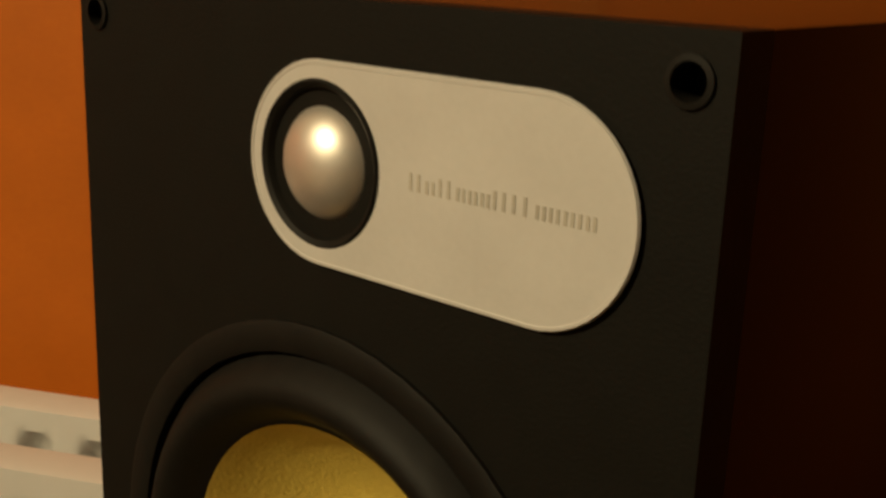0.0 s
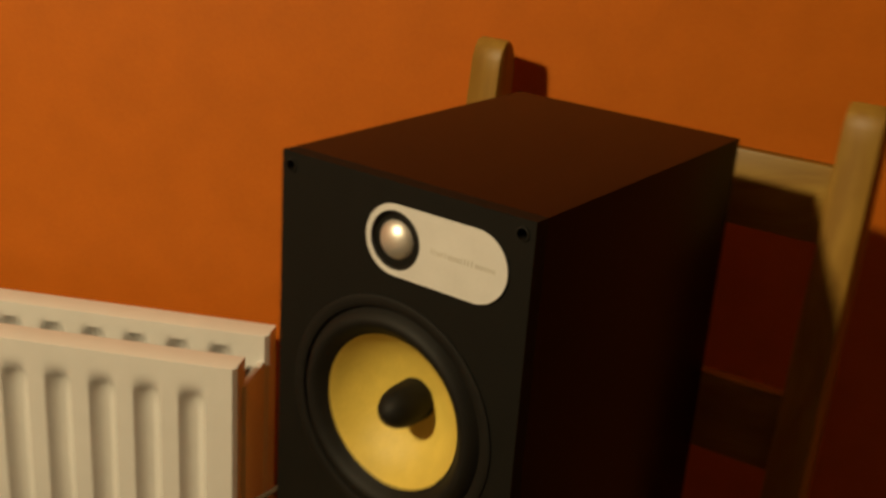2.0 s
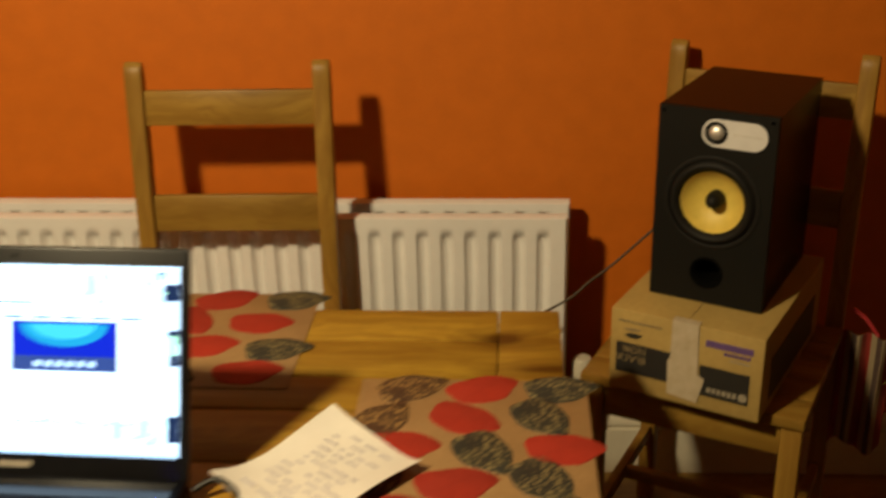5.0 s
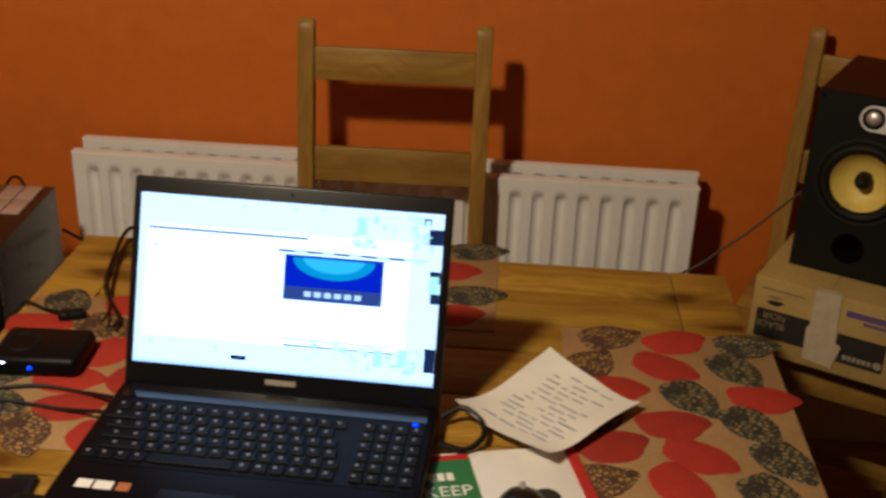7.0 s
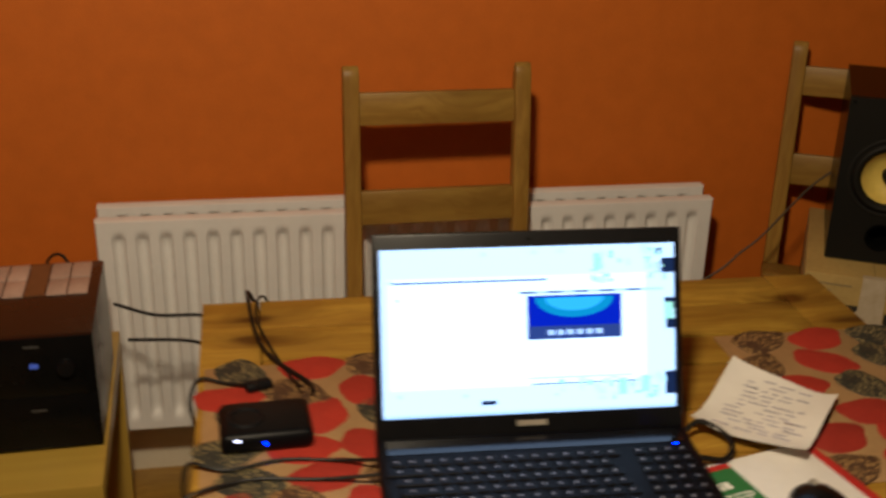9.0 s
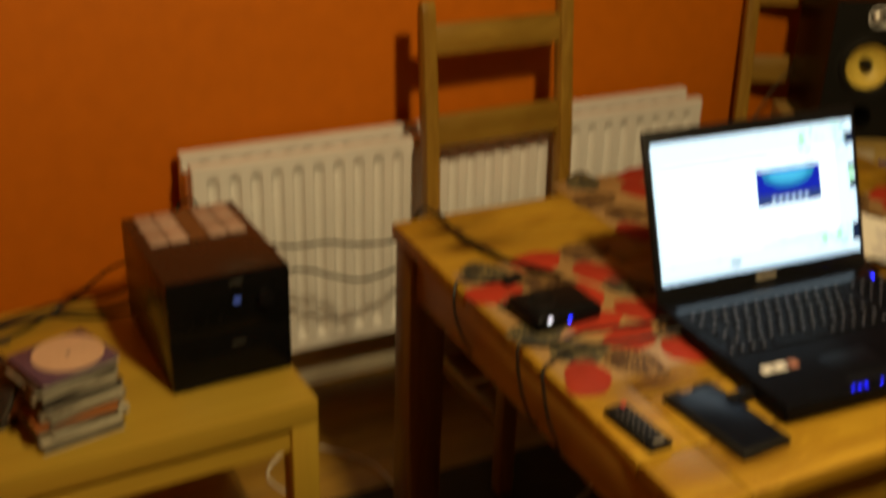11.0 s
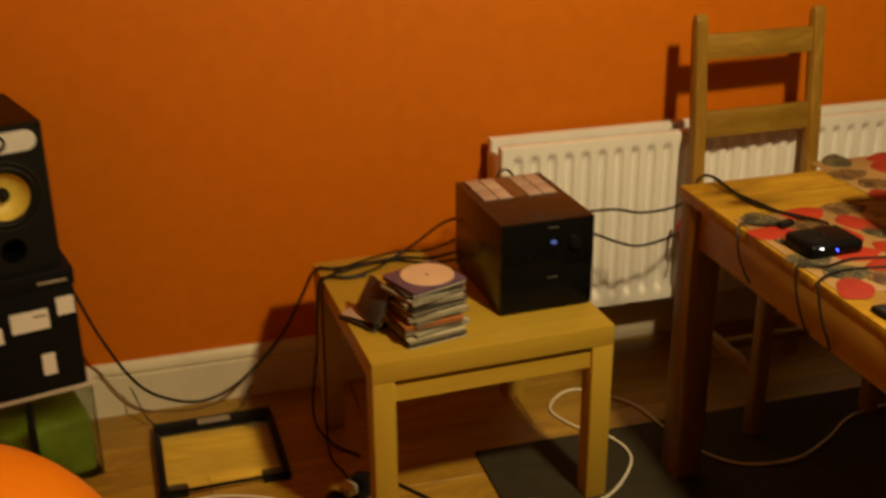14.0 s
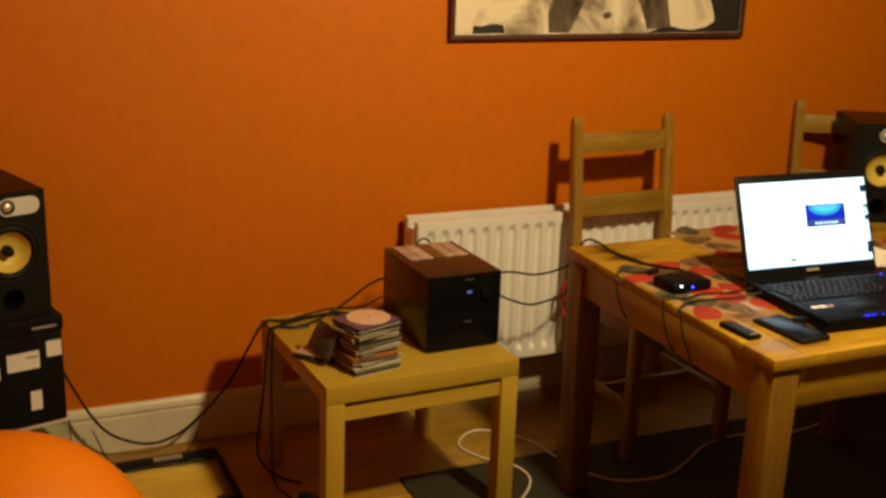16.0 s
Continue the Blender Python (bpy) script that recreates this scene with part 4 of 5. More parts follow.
# ---- discs ----
random.seed(4)
z = LZ
mats = [M_case_dark, M_case_pale, M_case, M_case_pale, M_case_red, M_case, M_case_pale, M_case, M_case_dark, M_case_pale, M_case, M_case_dark, M_case_purple]
for k, mm in enumerate(mats):
    hgt = 0.0098 if k != 5 else 0.0105
    m = pose(-1.782 + random.uniform(-0.008, 0.008) - 0.0008 * k, 0.480 + random.uniform(-0.006, 0.006) + 0.001 * k, z, 0, 0, 14 + random.uniform(-9, 9))
    c = thing("cd_case", "plastic cd case in an untidy stack on the side table", "cd case", m, "stacked cd cases")
    part("sleeve", a_box(-0.068, 0.068, -0.059, 0.059, 0.0012, hgt - 0.0012), mm, c)
    part("cover", a_box(-0.071, 0.071, -0.0625, 0.0625, hgt - 0.0011, hgt - 0.0001, bevel=0.0004), mm, c)
    part("tray", a_box(-0.071, 0.071, -0.0625, 0.0625, 0.0, 0.0011, bevel=0.0004), M_case_dark if k % 3 == 1 else M_case, c)
    z += hgt
single("compact_disc", lathe([(0.0045, 0.0), (0.0045, 0.0012), (0.018, 0.0013), (0.0597, 0.0013), (0.06, 0.0006), (0.0597, 0.0), (0.0045, 0.0)], 64), M_copper, "copper-coloured compact disc lying on a stack of cases", "disc", pose(-1.776, 0.497, z + 0.0003, 0, 0, 0))


def small_case(m, half_x, half_y, mm, top, label):
    c = thing("cd_case", label, "cd case", m, "stacked cd cases")
    part("sleeve", a_box(-half_x + 0.003, half_x - 0.003, -half_y + 0.003, half_y - 0.003, 0.0012, 0.0086), mm, c)
    part("cover", a_box(-half_x, half_x, -half_y, half_y, 0.0087, 0.0097, bevel=0.0004), top, c)
    part("tray", a_box(-half_x, half_x, -half_y, half_y, 0.0, 0.0011, bevel=0.0004), M_case_dark, c)


small_case(pose(-1.902, 0.568, LZ, 0, 0, 32), 0.036, 0.058, M_case_dark, M_case_dark, "small dark plastic case lying beside the disc stack")
small_case(pose(-1.898, 0.562, LZ + 0.0099, 0, 0, 44), 0.033, 0.055, M_case_dark, M_pink, "small case with a pale pink cover beside the disc stack")
small_case(pose(-1.884, 0.540, LZ + 0.0605, 0, -60, 14), 0.042, 0.052, M_case_dark, M_case_dark, "dark disc case leaning on its edge against the stack")


# ---- place mats ----
def leaf_mesh(kind, material):
    """A pointed oval with a low domed edge."""
    bm = bmesh.new()
    n = 20
    rim, mid = [], []
    for k in range(n):
        a = 2 * math.pi * k / n
        r = 1 + 0.06 * math.sin(3 * a + kind) + 0.05 * math.cos(5 * a)
        x, y = 0.050 * r * math.cos(a), 0.034 * r * math.sin(a) * (1 - 0.12 * math.cos(a))
        rim.append(bm.verts.new((x, y, 0)))
        mid.append(bm.verts.new((x * 0.96, y * 0.96, 0.0011)))
    for k in range(n):
        j = (k + 1) % n
        bm.faces.new((rim[k], rim[j], mid[j], mid[k]))
    bm.faces.new(mid)
    return to_mesh("leaf", bm, material)


LEAVES = {"r": leaf_mesh(0, M_red_leaf), "d": leaf_mesh(1, M_dark_leaf), "b": leaf_mesh(2, M_brown_leaf)}


def place_mat(cx, cy, w, h, leaves, label, seed):
    random.seed(seed)
    t = thing("place_mat", label, "place mat", pose(cx, cy, TZ + 0.0003), "leaf-pattern place mats")
    part("mat_base", a_box(-w / 2, w / 2, -h / 2, h / 2, 0, 0.0013, bevel=0.0004), M_matbase, t)
    for k, (c, x, y) in enumerate(leaves):
        x = min(max(x, cx - w / 2 + 0.036), cx + w / 2 - 0.036)
        lf = new("leaf", LEAVES[c])
        lf.parent = t
        lf.matrix_basis = pose(x - cx, y - cy, 0.0014 + 0.0001 * (k % 3), 0, 0, random.choice((0, 25, -30, 60, -60, 10)))
    return t


def grid_leaves(x0, x1, y0, y1, order, seed):
    """Staggered rows of leaves in a repeating order of colours."""
    random.seed(seed)
    out, n = [], 0
    ny = round((y1 - y0) / 0.069)
    nx = round((x1 - x0) / 0.102)
    for j in range(ny):
        for i in range(nx):
            out.append((order[n % len(order)], x0 + 0.04 + (x1 - x0 - 0.08) * (i + (0.25 if j % 2 else -0.05)) / max(nx - 0.8, 1) + random.uniform(-0.008, 0.008), y0 + 0.03 + (y1 - y0 - 0.06) * j / (ny - 1) + random.uniform(-0.008, 0.008)))
            n += 1
    return out


place_mat(-0.232, 0.042, 0.305, 0.41, grid_leaves(-0.385, -0.08, -0.163, 0.247, "brdrrdbrdrdrbrdbrdr", 3), "place mat printed with red and dark lacy leaves", 3)
place_mat(-0.655, 0.368, 0.34, 0.30, grid_leaves(-0.825, -0.485, 0.225, 0.53, "rdrbrdbrrdrdbr", 5), "place mat with red and dark leaves behind the laptop", 5)
place_mat(-1.038, 0.045, 0.29, 0.39, grid_leaves(-1.19, -0.885, -0.155, 0.25, "rbrdrbdrrdrd", 9), "place mat with red and dark leaves under a small black hub", 9)

# ---- laptop ----
LAP = pose(-0.753, -0.030, TZ + 0.0022, 0, 0, -2.2)
laptop = thing("laptop", "open black laptop with a bright white screen", "laptop", LAP)
LW, LD = 0.2055, 0.315
base = part("base", a_box(-LW, LW, -LD, 0.0, 0.003, 0.029, bevel=0.005, seg=3), M_deck, laptop)
part("keyboard_deck", a_box(-LW + 0.012, LW - 0.012, -0.185, -0.05, 0.0291, 0.0296), M_key, base)
part("speaker_strip", a_box(-LW + 0.012, LW - 0.012, -0.045, -0.014, 0.0291, 0.0299), M_gloss, base)
part("touchpad", a_box(-0.082, 0.005, -0.278, -0.222, 0.0291, 0.0296, bevel=0.0002), M_key, base)
part("touchpad_button", a_box(-0.082, 0.005, -0.296, -0.281, 0.0291, 0.0297), M_plastic, base)
for x0, x1, mm in ((-0.178, -0.160, M_paper), (-0.157, -0.136, M_paper), (-0.131, -0.116, M_case_red)):
    part("sticker", a_box(x0, x1, -0.232, -0.217, 0.0291, 0.0294), mm, base)
# plain round white sticker with a small tab
bm = lathe([(0, 0), (0.0205, 0), (0.021, 0.0003), (0.0205, 0.0006), (0, 0.0006)], 28, at=(0.052, -0.268, 0.0291))
for v in bm.verts:
    v.co.x = 0.052 + (v.co.x - 0.052) * 1.02
part("white_sticker", bm, M_paper, base, "plain white fruit-shaped sticker")
part("white_sticker_tab", lathe([(0, 0), (0.006, 0), (0.006, 0.0006), (0, 0.0006)], 16, at=(0.060, -0.240, 0.0291)), M_paper, base)
for x in (-0.02, -0.008, 0.004, 0.03):
    part("status_light", a_box(x - 0.07, x - 0.067, LD * -1 + 0.008, LD * -1 + 0.010, 0.0289, 0.0293), M_led_blue, base)
part("status_light", a_box(0.178, 0.183, -0.052, -0.049, 0.0299, 0.0303), M_led_blue, base)
key_me = to_mesh("key", a_box(-0.0078, 0.0078, -0.0078, 0.0078, 0, 0.0028, bevel=0.0012, seg=1), M_key)
wide_me = to_mesh("key", a_box(-0.0175, 0.0175, -0.0078, 0.0078, 0, 0.0028, bevel=0.0012, seg=1), M_key)
space_me = to_mesh("key", a_box(-0.05, 0.05, -0.0078, 0.0078, 0, 0.0028, bevel=0.0012, seg=1), M_key)
leg_me = to_mesh("legend", a_box(-0.0045, -0.0005, -0.001, 0.0035, 0.0028, 0.00295), M_legend)


def add_key(me, x, y, mark=True):
    k = new("key", me)
    k.parent = base
    k.matrix_basis = pose(x, y, 0.0296)
    if mark:
        g = new("legend", leg_me)
        g.parent = base
        g.matrix_basis = pose(x, y, 0.0296)


for r in range(6):
    y = -0.066 - 0.0205 * r
    x = -0.185 + (0.004, 0.0, 0.008, 0.012, 0.018, 0.0)[r]
    n = 24
    add_key(wide_me if 0 < r < 5 else key_me, x + (0.006 if 0 < r < 5 else 0), y)
    x += 0.030 if 0 < r < 5 else 0.0195
    if r == 5:
        for k in range(3):
            add_key(key_me, x, y)
            x += 0.0195
        add_key(space_me, x + 0.042, y, False)
        x += 0.105
    for k in range(n - 1):
        if x > 0.098:
            break
        add_key(key_me, x, y)
        x += 0.0195
    for k in range(4):
        add_key(key_me, 0.128 + 0.0195 * k, y)
LID = part("lid", a_box(-LW, LW, 0.0, 0.009, 0.0, 0.268, bevel=0.0035, seg=3), M_lid, laptop, "", pose(0, -0.008, 0.026, -21))
part("hinge", tube([(-0.15, 0.0, 0.028), (0, 0.0, 0.028), (0.15, 0.0, 0.028)], 0.006), M_plastic, laptop)
sx0, sx1, sz0, sz1 = -LW + 0.0105, LW - 0.0105, 0.029, 0.247
part("screen", a_box(sx0, sx1, -0.0012, -0.0004, sz0, sz1), M_scr_wall, LID, "glowing pale blue wallpaper")


def shown(name, u0, u1, v0, v1, mm, lift=1):
    """A coloured area of the screen, as fractions from the lower left."""
    part(name, a_box(sx0 + u0 * (sx1 - sx0), sx0 + u1 * (sx1 - sx0), -0.0012 - 0.0003 * lift, -0.0012 - 0.0003 * lift + 0.0002, sz0 + v0 * (sz1 - sz0), sz0 + v1 * (sz1 - sz0)), mm, LID)


shown("page", 0.025, 0.9, 0.165, 0.825, M_screen, 0.5)
shown("page_edge", 0.03, 0.56, 0.795, 0.806, M_scr_navy, 1)
shown("page_edge", 0.5, 0.88, 0.168, 0.176, M_scr_navy, 1)
shown("page_window", 0.49, 0.815, 0.44, 0.705, M_scr_navy)
shown("page_window_glow", 0.495, 0.81, 0.52, 0.70, M_scr_blue, 2)


def shown_oval(name, u, v, ru, rv, mm, lift):
    """The lower half of a glowing ellipse on the screen."""
    bm = bmesh.new()
    ring = [bm.verts.new((sx0 + (u + ru * math.cos(a)) * (sx1 - sx0), -0.0012 - 0.0003 * lift, sz0 + (v + rv * math.sin(a)) * (sz1 - sz0))) for a in [math.pi + math.pi * k / 24 for k in range(25)]]
    bm.faces.new(ring)
    part(name, bm, mm, LID)


shown_oval("page_window_sky", 0.652, 0.69, 0.135, 0.12, M_scr_teal, 3)
shown_oval("page_window_sky", 0.652, 0.69, 0.10, 0.08, M_scr_sky, 4)
for k in range(6):
    shown("window_icon", 0.56 + k * 0.033, 0.582 + k * 0.033, 0.465, 0.495, M_scr_grey, 2)
shown("page_bar", 0.46, 0.96, 0.715, 0.732, M_scr_grey)
for k in range(5):
    shown("page_bar_entry", 0.47 + k * 0.09, 0.52 + k * 0.09, 0.718, 0.729, M_scr_dark, 2)
shown("page_rule", 0.49, 0.85, 0.205, 0.212, M_scr_green)
for u, v, s1, s2 in ((0.955, 0.82, 0.045, 0.09), (0.965, 0.6, 0.035, 0.07), (0.97, 0.48, 0.03, 0.06), (0.965, 0.08, 0.035, 0.14), (0.93, 0.93, 0.03, 0.04)):
    shown("side_picture", u, u + s1, v, v + s2, M_scr_dark)
for u, v in ((0.965, 0.54), (0.72, 0.85), (0.80, 0.09), (0.88, 0.10)):
    shown("side_picture", u, u + 0.03, v, v + 0.1, M_scr_green, 2)
for u, v in ((0.34, 0.95), (0.03, 0.80), (0.05, 0.69), (0.05, 0.12), (0.27, 0.11), (0.51, 0.955), (0.6, 0.96)):
    shown("desktop_icon", u, u + 0.012, v, v + 0.02, M_scr_grey, 2)
shown("arrow_mark", 0.33, 0.38, 0.06, 0.085, M_scr_dark, 2)
random.seed(8)
for k in range(60):
    u, v = (random.choice((random.uniform(0.70, 0.78), random.uniform(0.88, 0.96), random.uniform(0.72, 0.95))), random.uniform(0.76, 0.97)) if k < 30 else (random.choice((random.uniform(0.58, 0.78), random.uniform(0.83, 0.95))), random.uniform(0.06, 0.19))
    shown("page_scrap", u, u + random.uniform(0.008, 0.03), v, v + random.uniform(0.01, 0.05), random.choice((M_scr_green, M_scr_pale, M_scr_pale, M_scr_grey, M_scr_pale, M_scr_grey)), 3 + k * 0.01)
shown("taskbar", 0.0, 1.0, 0.0, 0.018, M_scr_grey)
part("maker_bar", a_box(-0.02, 0.02, -0.0012, -0.0004, 0.013, 0.020), M_print, LID)
part("webcam", lathe([(0, 0), (0.002, 0), (0.002, 0.0006), (0, 0.0006)], 12, "y", (0, -0.0012, 0.257)), M_hole, LID)
stick = thing("usb_stick", "small black usb stick plugged into the laptop", "usb stick", LAP @ pose(-LW - 0.001, -0.245, 0.008))
part("stick_body", a_box(-0.03, 0.0, -0.009, 0.009, 0.0, 0.009, bevel=0.002), M_plastic, stick)
part("stick_cap", a_box(-0.038, -0.0305, -0.0085, 0.0085, 0.0005, 0.0085, bevel=0.002), M_rubber, stick)

# ---- hub on the left mat ----
HUB = pose(-1.098, 0.052, TZ + 0.003, 0, 0, 3)
hub = thing("network_hub", "small black rounded hub with a blue light on a place mat", "network device", HUB)
part("shell", a_box(-0.061, 0.061, -0.05, 0.042, 0.0, 0.029, bevel=0.011, seg=4), M_hub, hub)
part("top_ring", lathe([(0.018, 0.0), (0.022, 0.0025), (0.026, 0.0), (0.018, 0.0)], 28, at=(-0.026, -0.005, 0.029)), M_plastic, hub)
part("blue_light", a_box(-0.005, -0.001, -0.0515, -0.0495, 0.014, 0.0172), M_led_blue, hub, "lit blue indicator")
part("glint_light", a_box(-0.042, -0.035, -0.0512, -0.0495, 0.0213, 0.0231), M_led_white, hub, "lit white indicator")
plug = thing("cable_plug", "black cable plug lying on the place mat", "plug", pose(-1.105, 0.17, TZ + 0.003, 0, 0, 20))
part("plug_body", a_box(-0.02, 0.02, -0.0095, 0.0095, 0, 0.013, bevel=0.005, seg=3), M_plastic, plug)

# ---- remote and phone ----
remote = thing("remote_control", "slim black remote control on the pine table", "remote control", pose(-1.155, -0.263, TZ, 0, 0, 4))
part("remote_body", a_box(-0.019, 0.019, -0.052, 0.052, 0, 0.012, bevel=0.005, seg=3), M_plastic, remote)
for r in range(6):
    for c in range(3):
        part("button", a_box(-0.0125 + c * 0.0105, -0.0083 + c * 0.0105, 0.0285 - r * 0.011, 0.0322 - r * 0.011, 0.012, 0.0130, bevel=0.0008, seg=1), M_dimkey, remote)
part("power_button", lathe([(0, 0.012), (0.0045, 0.012), (0.004, 0.0138), (0, 0.014)], 14, at=(0.01, 0.044, 0)), M_redprint, remote, "red power button")
part("maker_bar", a_box(-0.009, 0.009, -0.045, -0.041, 0.012, 0.0124), M_print, remote)
phone = thing("phone", "dark smartphone in a black case on the pine table", "phone", pose(-1.035, -0.298, TZ, 0, 0, 5))
part("case", a_box(-0.043, 0.043, -0.076, 0.076, 0, 0.013, bevel=0.006, seg=3), M_rubber, phone)
part("glass", a_box(-0.037, 0.037, -0.068, 0.068, 0.013, 0.0138, bevel=0.0003), M_glass, phone)
part("case_tab", a_box(-0.043, -0.012, 0.074, 0.084, 0.001, 0.011, bevel=0.003), M_rubber, phone)
part("case_tab", a_box(0.012, 0.043, 0.074, 0.084, 0.001, 0.011, bevel=0.003), M_rubber, phone)


# ---- papers ----
def sheet(w, h, amp, seed, thick=0.0004):
    """A thin sheet with soft creases."""
    bm = bmesh.new()
    n = 18
    top = [[None] * (n + 1) for _ in range(n + 1)]
    bot = [[None] * (n + 1) for _ in range(n + 1)]
    for i in range(n + 1):
        for j in range(n + 1):
            x, y = -w / 2 + w * i / n, -h / 2 + h * j / n
            q = noise.noise((x * 9 + seed, y * 9, seed * 0.7)) * 0.5 + 0.5
            edge = (abs(2 * i / n - 1) ** 3 + abs(2 * j / n - 1) ** 3)
            z = amp * q * (0.35 + 0.65 * edge)
            top[i][j] = bm.verts.new((x, y, z + thick))
            bot[i][j] = bm.verts.new((x, y, z))
    for i in range(n):
        for j in range(n):
            bm.faces.new((top[i][j], top[i + 1][j], top[i + 1][j + 1], top[i][j + 1]))
            bm.faces.new((bot[i][j], bot[i][j + 1], bot[i + 1][j + 1], bot[i + 1][j]))
    rim = [(i, 0) for i in range(n)] + [(n, j) for j in range(n)] + [(n - i, n) for i in range(n)] + [(0, n - j) for j in range(n)]
    for a, b in zip(rim, rim[1:] + rim[:1]):
        bm.faces.new((bot[a[0]][a[1]], bot[b[0]][b[1]], top[b[0]][b[1]], top[a[0]][a[1]]))
    return bm


def sheet_height(x, y, w, h, amp, seed):
    q = noise.noise((x * 9 + seed, y * 9, seed * 0.7)) * 0.5 + 0.5
    return amp * q * (0.35 + 0.65 * (abs(2 * x / w) ** 3 + abs(2 * y / h) ** 3))


note = thing("paper_sheet", "creased white printed sheet lying on a magazine", "paper", pose(-0.408, 0.002, TZ + 0.0055, 0, 0, -40))
part("page", sheet(0.156, 0.192, 0.026, 3), M_paper, note)
random.seed(11)
for k in range(13):
    y = 0.075 - k * 0.012
    x = -0.06 + random.uniform(0, 0.02)
    while x < 0.05:
        ln = random.uniform(0.008, 0.03)
        if random.random() < 0.72:
            zz = max(sheet_height(x, y, 0.156, 0.192, 0.026, 3), sheet_height(min(x + ln, 0.07), y, 0.156, 0.192, 0.026, 3))
            part("print_bar", a_box(x, min(x + ln, 0.066), y, y + 0.003, zz + 0.0005, zz + 0.0009), M_paperink, note)
        x += ln + 0.006
mag = thing("magazine", "magazine with green and white cover edged in red", "magazine", pose(-0.443, -0.235, TZ + 0.0018, 0, 0, 14))
part("page_block", a_box(-0.105, 0.105, -0.15, 0.15, 0, 0.0025, bevel=0.0006), M_paper, mag)
part("green_panel", a_box(-0.1045, -0.03, -0.149, 0.135, 0.0026, 0.003), M_green, mag)
part("red_band", a_box(0.090, 0.1045, -0.149, 0.149, 0.0026, 0.003), M_redprint, mag)
part("red_band", a_box(-0.1045, -0.03, 0.1355, 0.146, 0.0026, 0.003), M_redprint, mag)
for x, y in ((0.045, 0.05), (0.06, 0.005)):
    part("cover_picture", lathe([(0, 0.0026), (0.017, 0.0026), (0.017, 0.003), (0, 0.003)], 18, at=(x, y, 0)), M_ink, mag)
cu = bpy.data.curves.new("cover_word", "FONT")
cu.body, cu.size, cu.extrude, cu.align_x = "KEEP", 0.027, 0.0001, "CENTER"
word = new("cover_word", cu)
word.parent = mag
word.matrix_basis = pose(-0.067, 0.066, 0.0032)
cu.materials.append(M_paper)
for y, w0 in ((0.095, 0.045), (0.042, 0.06), (0.015, 0.05), (-0.02, 0.055)):
    for k in range(4):
        part("letter_bar", a_box(-0.098 + k * w0 / 4, -0.098 + k * w0 / 4 + w0 / 5.4, y, y + 0.015, 0.0031, 0.0034), M_paper, mag)
mouse = thing("computer_mouse", "black computer mouse lying on the magazine", "mouse", pose(-0.437, -0.235, TZ + 0.0052, 0, 0, 8))
bm = bmesh.new()
bmesh.ops.create_uvsphere(bm, u_segments=28, v_segments=16, radius=1)
for v in bm.verts:
    zc = max(v.co.z, -0.05)
    v.co = Vector((v.co.x * (0.033 + 0.004 * v.co.y), v.co.y * 0.060, zc * (0.039 - 0.006 * v.co.y) + 0.002))
part("shell", bm, M_front, mouse)
part("wheel", lathe([(0, -0.003), (0.007, -0.003), (0.008, 0), (0.007, 0.003), (0, 0.003)], 18), M_print, mouse, "", pose(0, 0.032, 0.0305, 0, 90, 0))


# ---- cables ----
def cable(points, r, material, label):
    t = thing("cable", label, "cable")
    part("cord", tube(points, r), material, t)
    return t


Z0 = TZ + 0.006
cable([(0.26, 0.97, 0.80), (0.15, 0.965, 0.735), (0.021, 0.92, 0.635), (-0.03, 0.92, 0.591), (-0.064, 0.92, 0.558), (-0.123, 0.92, 0.522), (-0.182, 0.92, 0.499), (-0.272, 0.92, 0.485), (-0.363, 0.92, 0.480), (-0.439, 0.92, 0.479), (-0.54, 0.93, 0.475), (-0.66, 0.965, 0.46), (-0.78, 0.975, 0.44)], 0.0026, M_cablebrown, "thin brown loudspeaker cable sagging in front of the radiator")
cable([(-1.38, 0.80, 0.60), (-1.298, 0.75, 0.596), (-1.215, 0.75, 0.591), (-1.142, 0.73, 0.582), (-1.10, 0.62, 0.64), (-1.118, 0.485, Z0 + 0.004), (-1.107, 0.34, Z0), (-1.084, 0.256, Z0), (-1.035, 0.17, Z0 + 0.004), (-1.03, 0.135, Z0 + 0.008)], 0.0034, M_cable, "black cable running from the hi-fi over the table corner")
cable([(-1.36, 0.80, 0.52), (-1.243, 0.82, 0.50), (-1.178, 0.82, 0.472), (-1.113, 0.82, 0.450), (-1.05, 0.82, 0.456), (-0.988, 0.82, 0.476), (-0.93, 0.84, 0.51), (-0.86, 0.85, 0.53)], 0.0036, M_cable, "black cable sagging between hi-fi and chair")
cable([(-1.045, 0.135, 0.772), (-1.06, 0.20, Z0), (-1.085, 0.29, Z0), (-1.105, 0.39, Z0), (-1.10, 0.46, Z0 + 0.002), (-1.085, 0.50, 0.73), (-1.07, 0.56, 0.60), (-1.06, 0.62, 0.40)], 0.0022, M_cable, "thin black cable running from the hub over the table edge")
cable([(-1.105, 0.16, 0.765), (-1.15, 0.185, Z0), (-1.188, 0.20, Z0 + 0.002), (-1.203, 0.185, 0.735), (-1.20, 0.18, 0.70), (-1.188, 0.17, 0.66), (-1.174, 0.165, 0.635)], 0.0026, M_cable, "black cable hanging over the table end")
cable([(-0.958, -0.06, 0.772), (-1.01, -0.03, Z0), (-1.08, -0.02, Z0), (-1.15, -0.035, Z0), (-1.194, -0.02, Z0 + 0.004), (-1.204, -0.03, 0.735), (-1.20, -0.04, 0.69), (-1.185, -0.05, 0.64), (-1.172, -0.055, 0.63)], 0.0026, M_cable, "black cable from the laptop hanging over the table end")
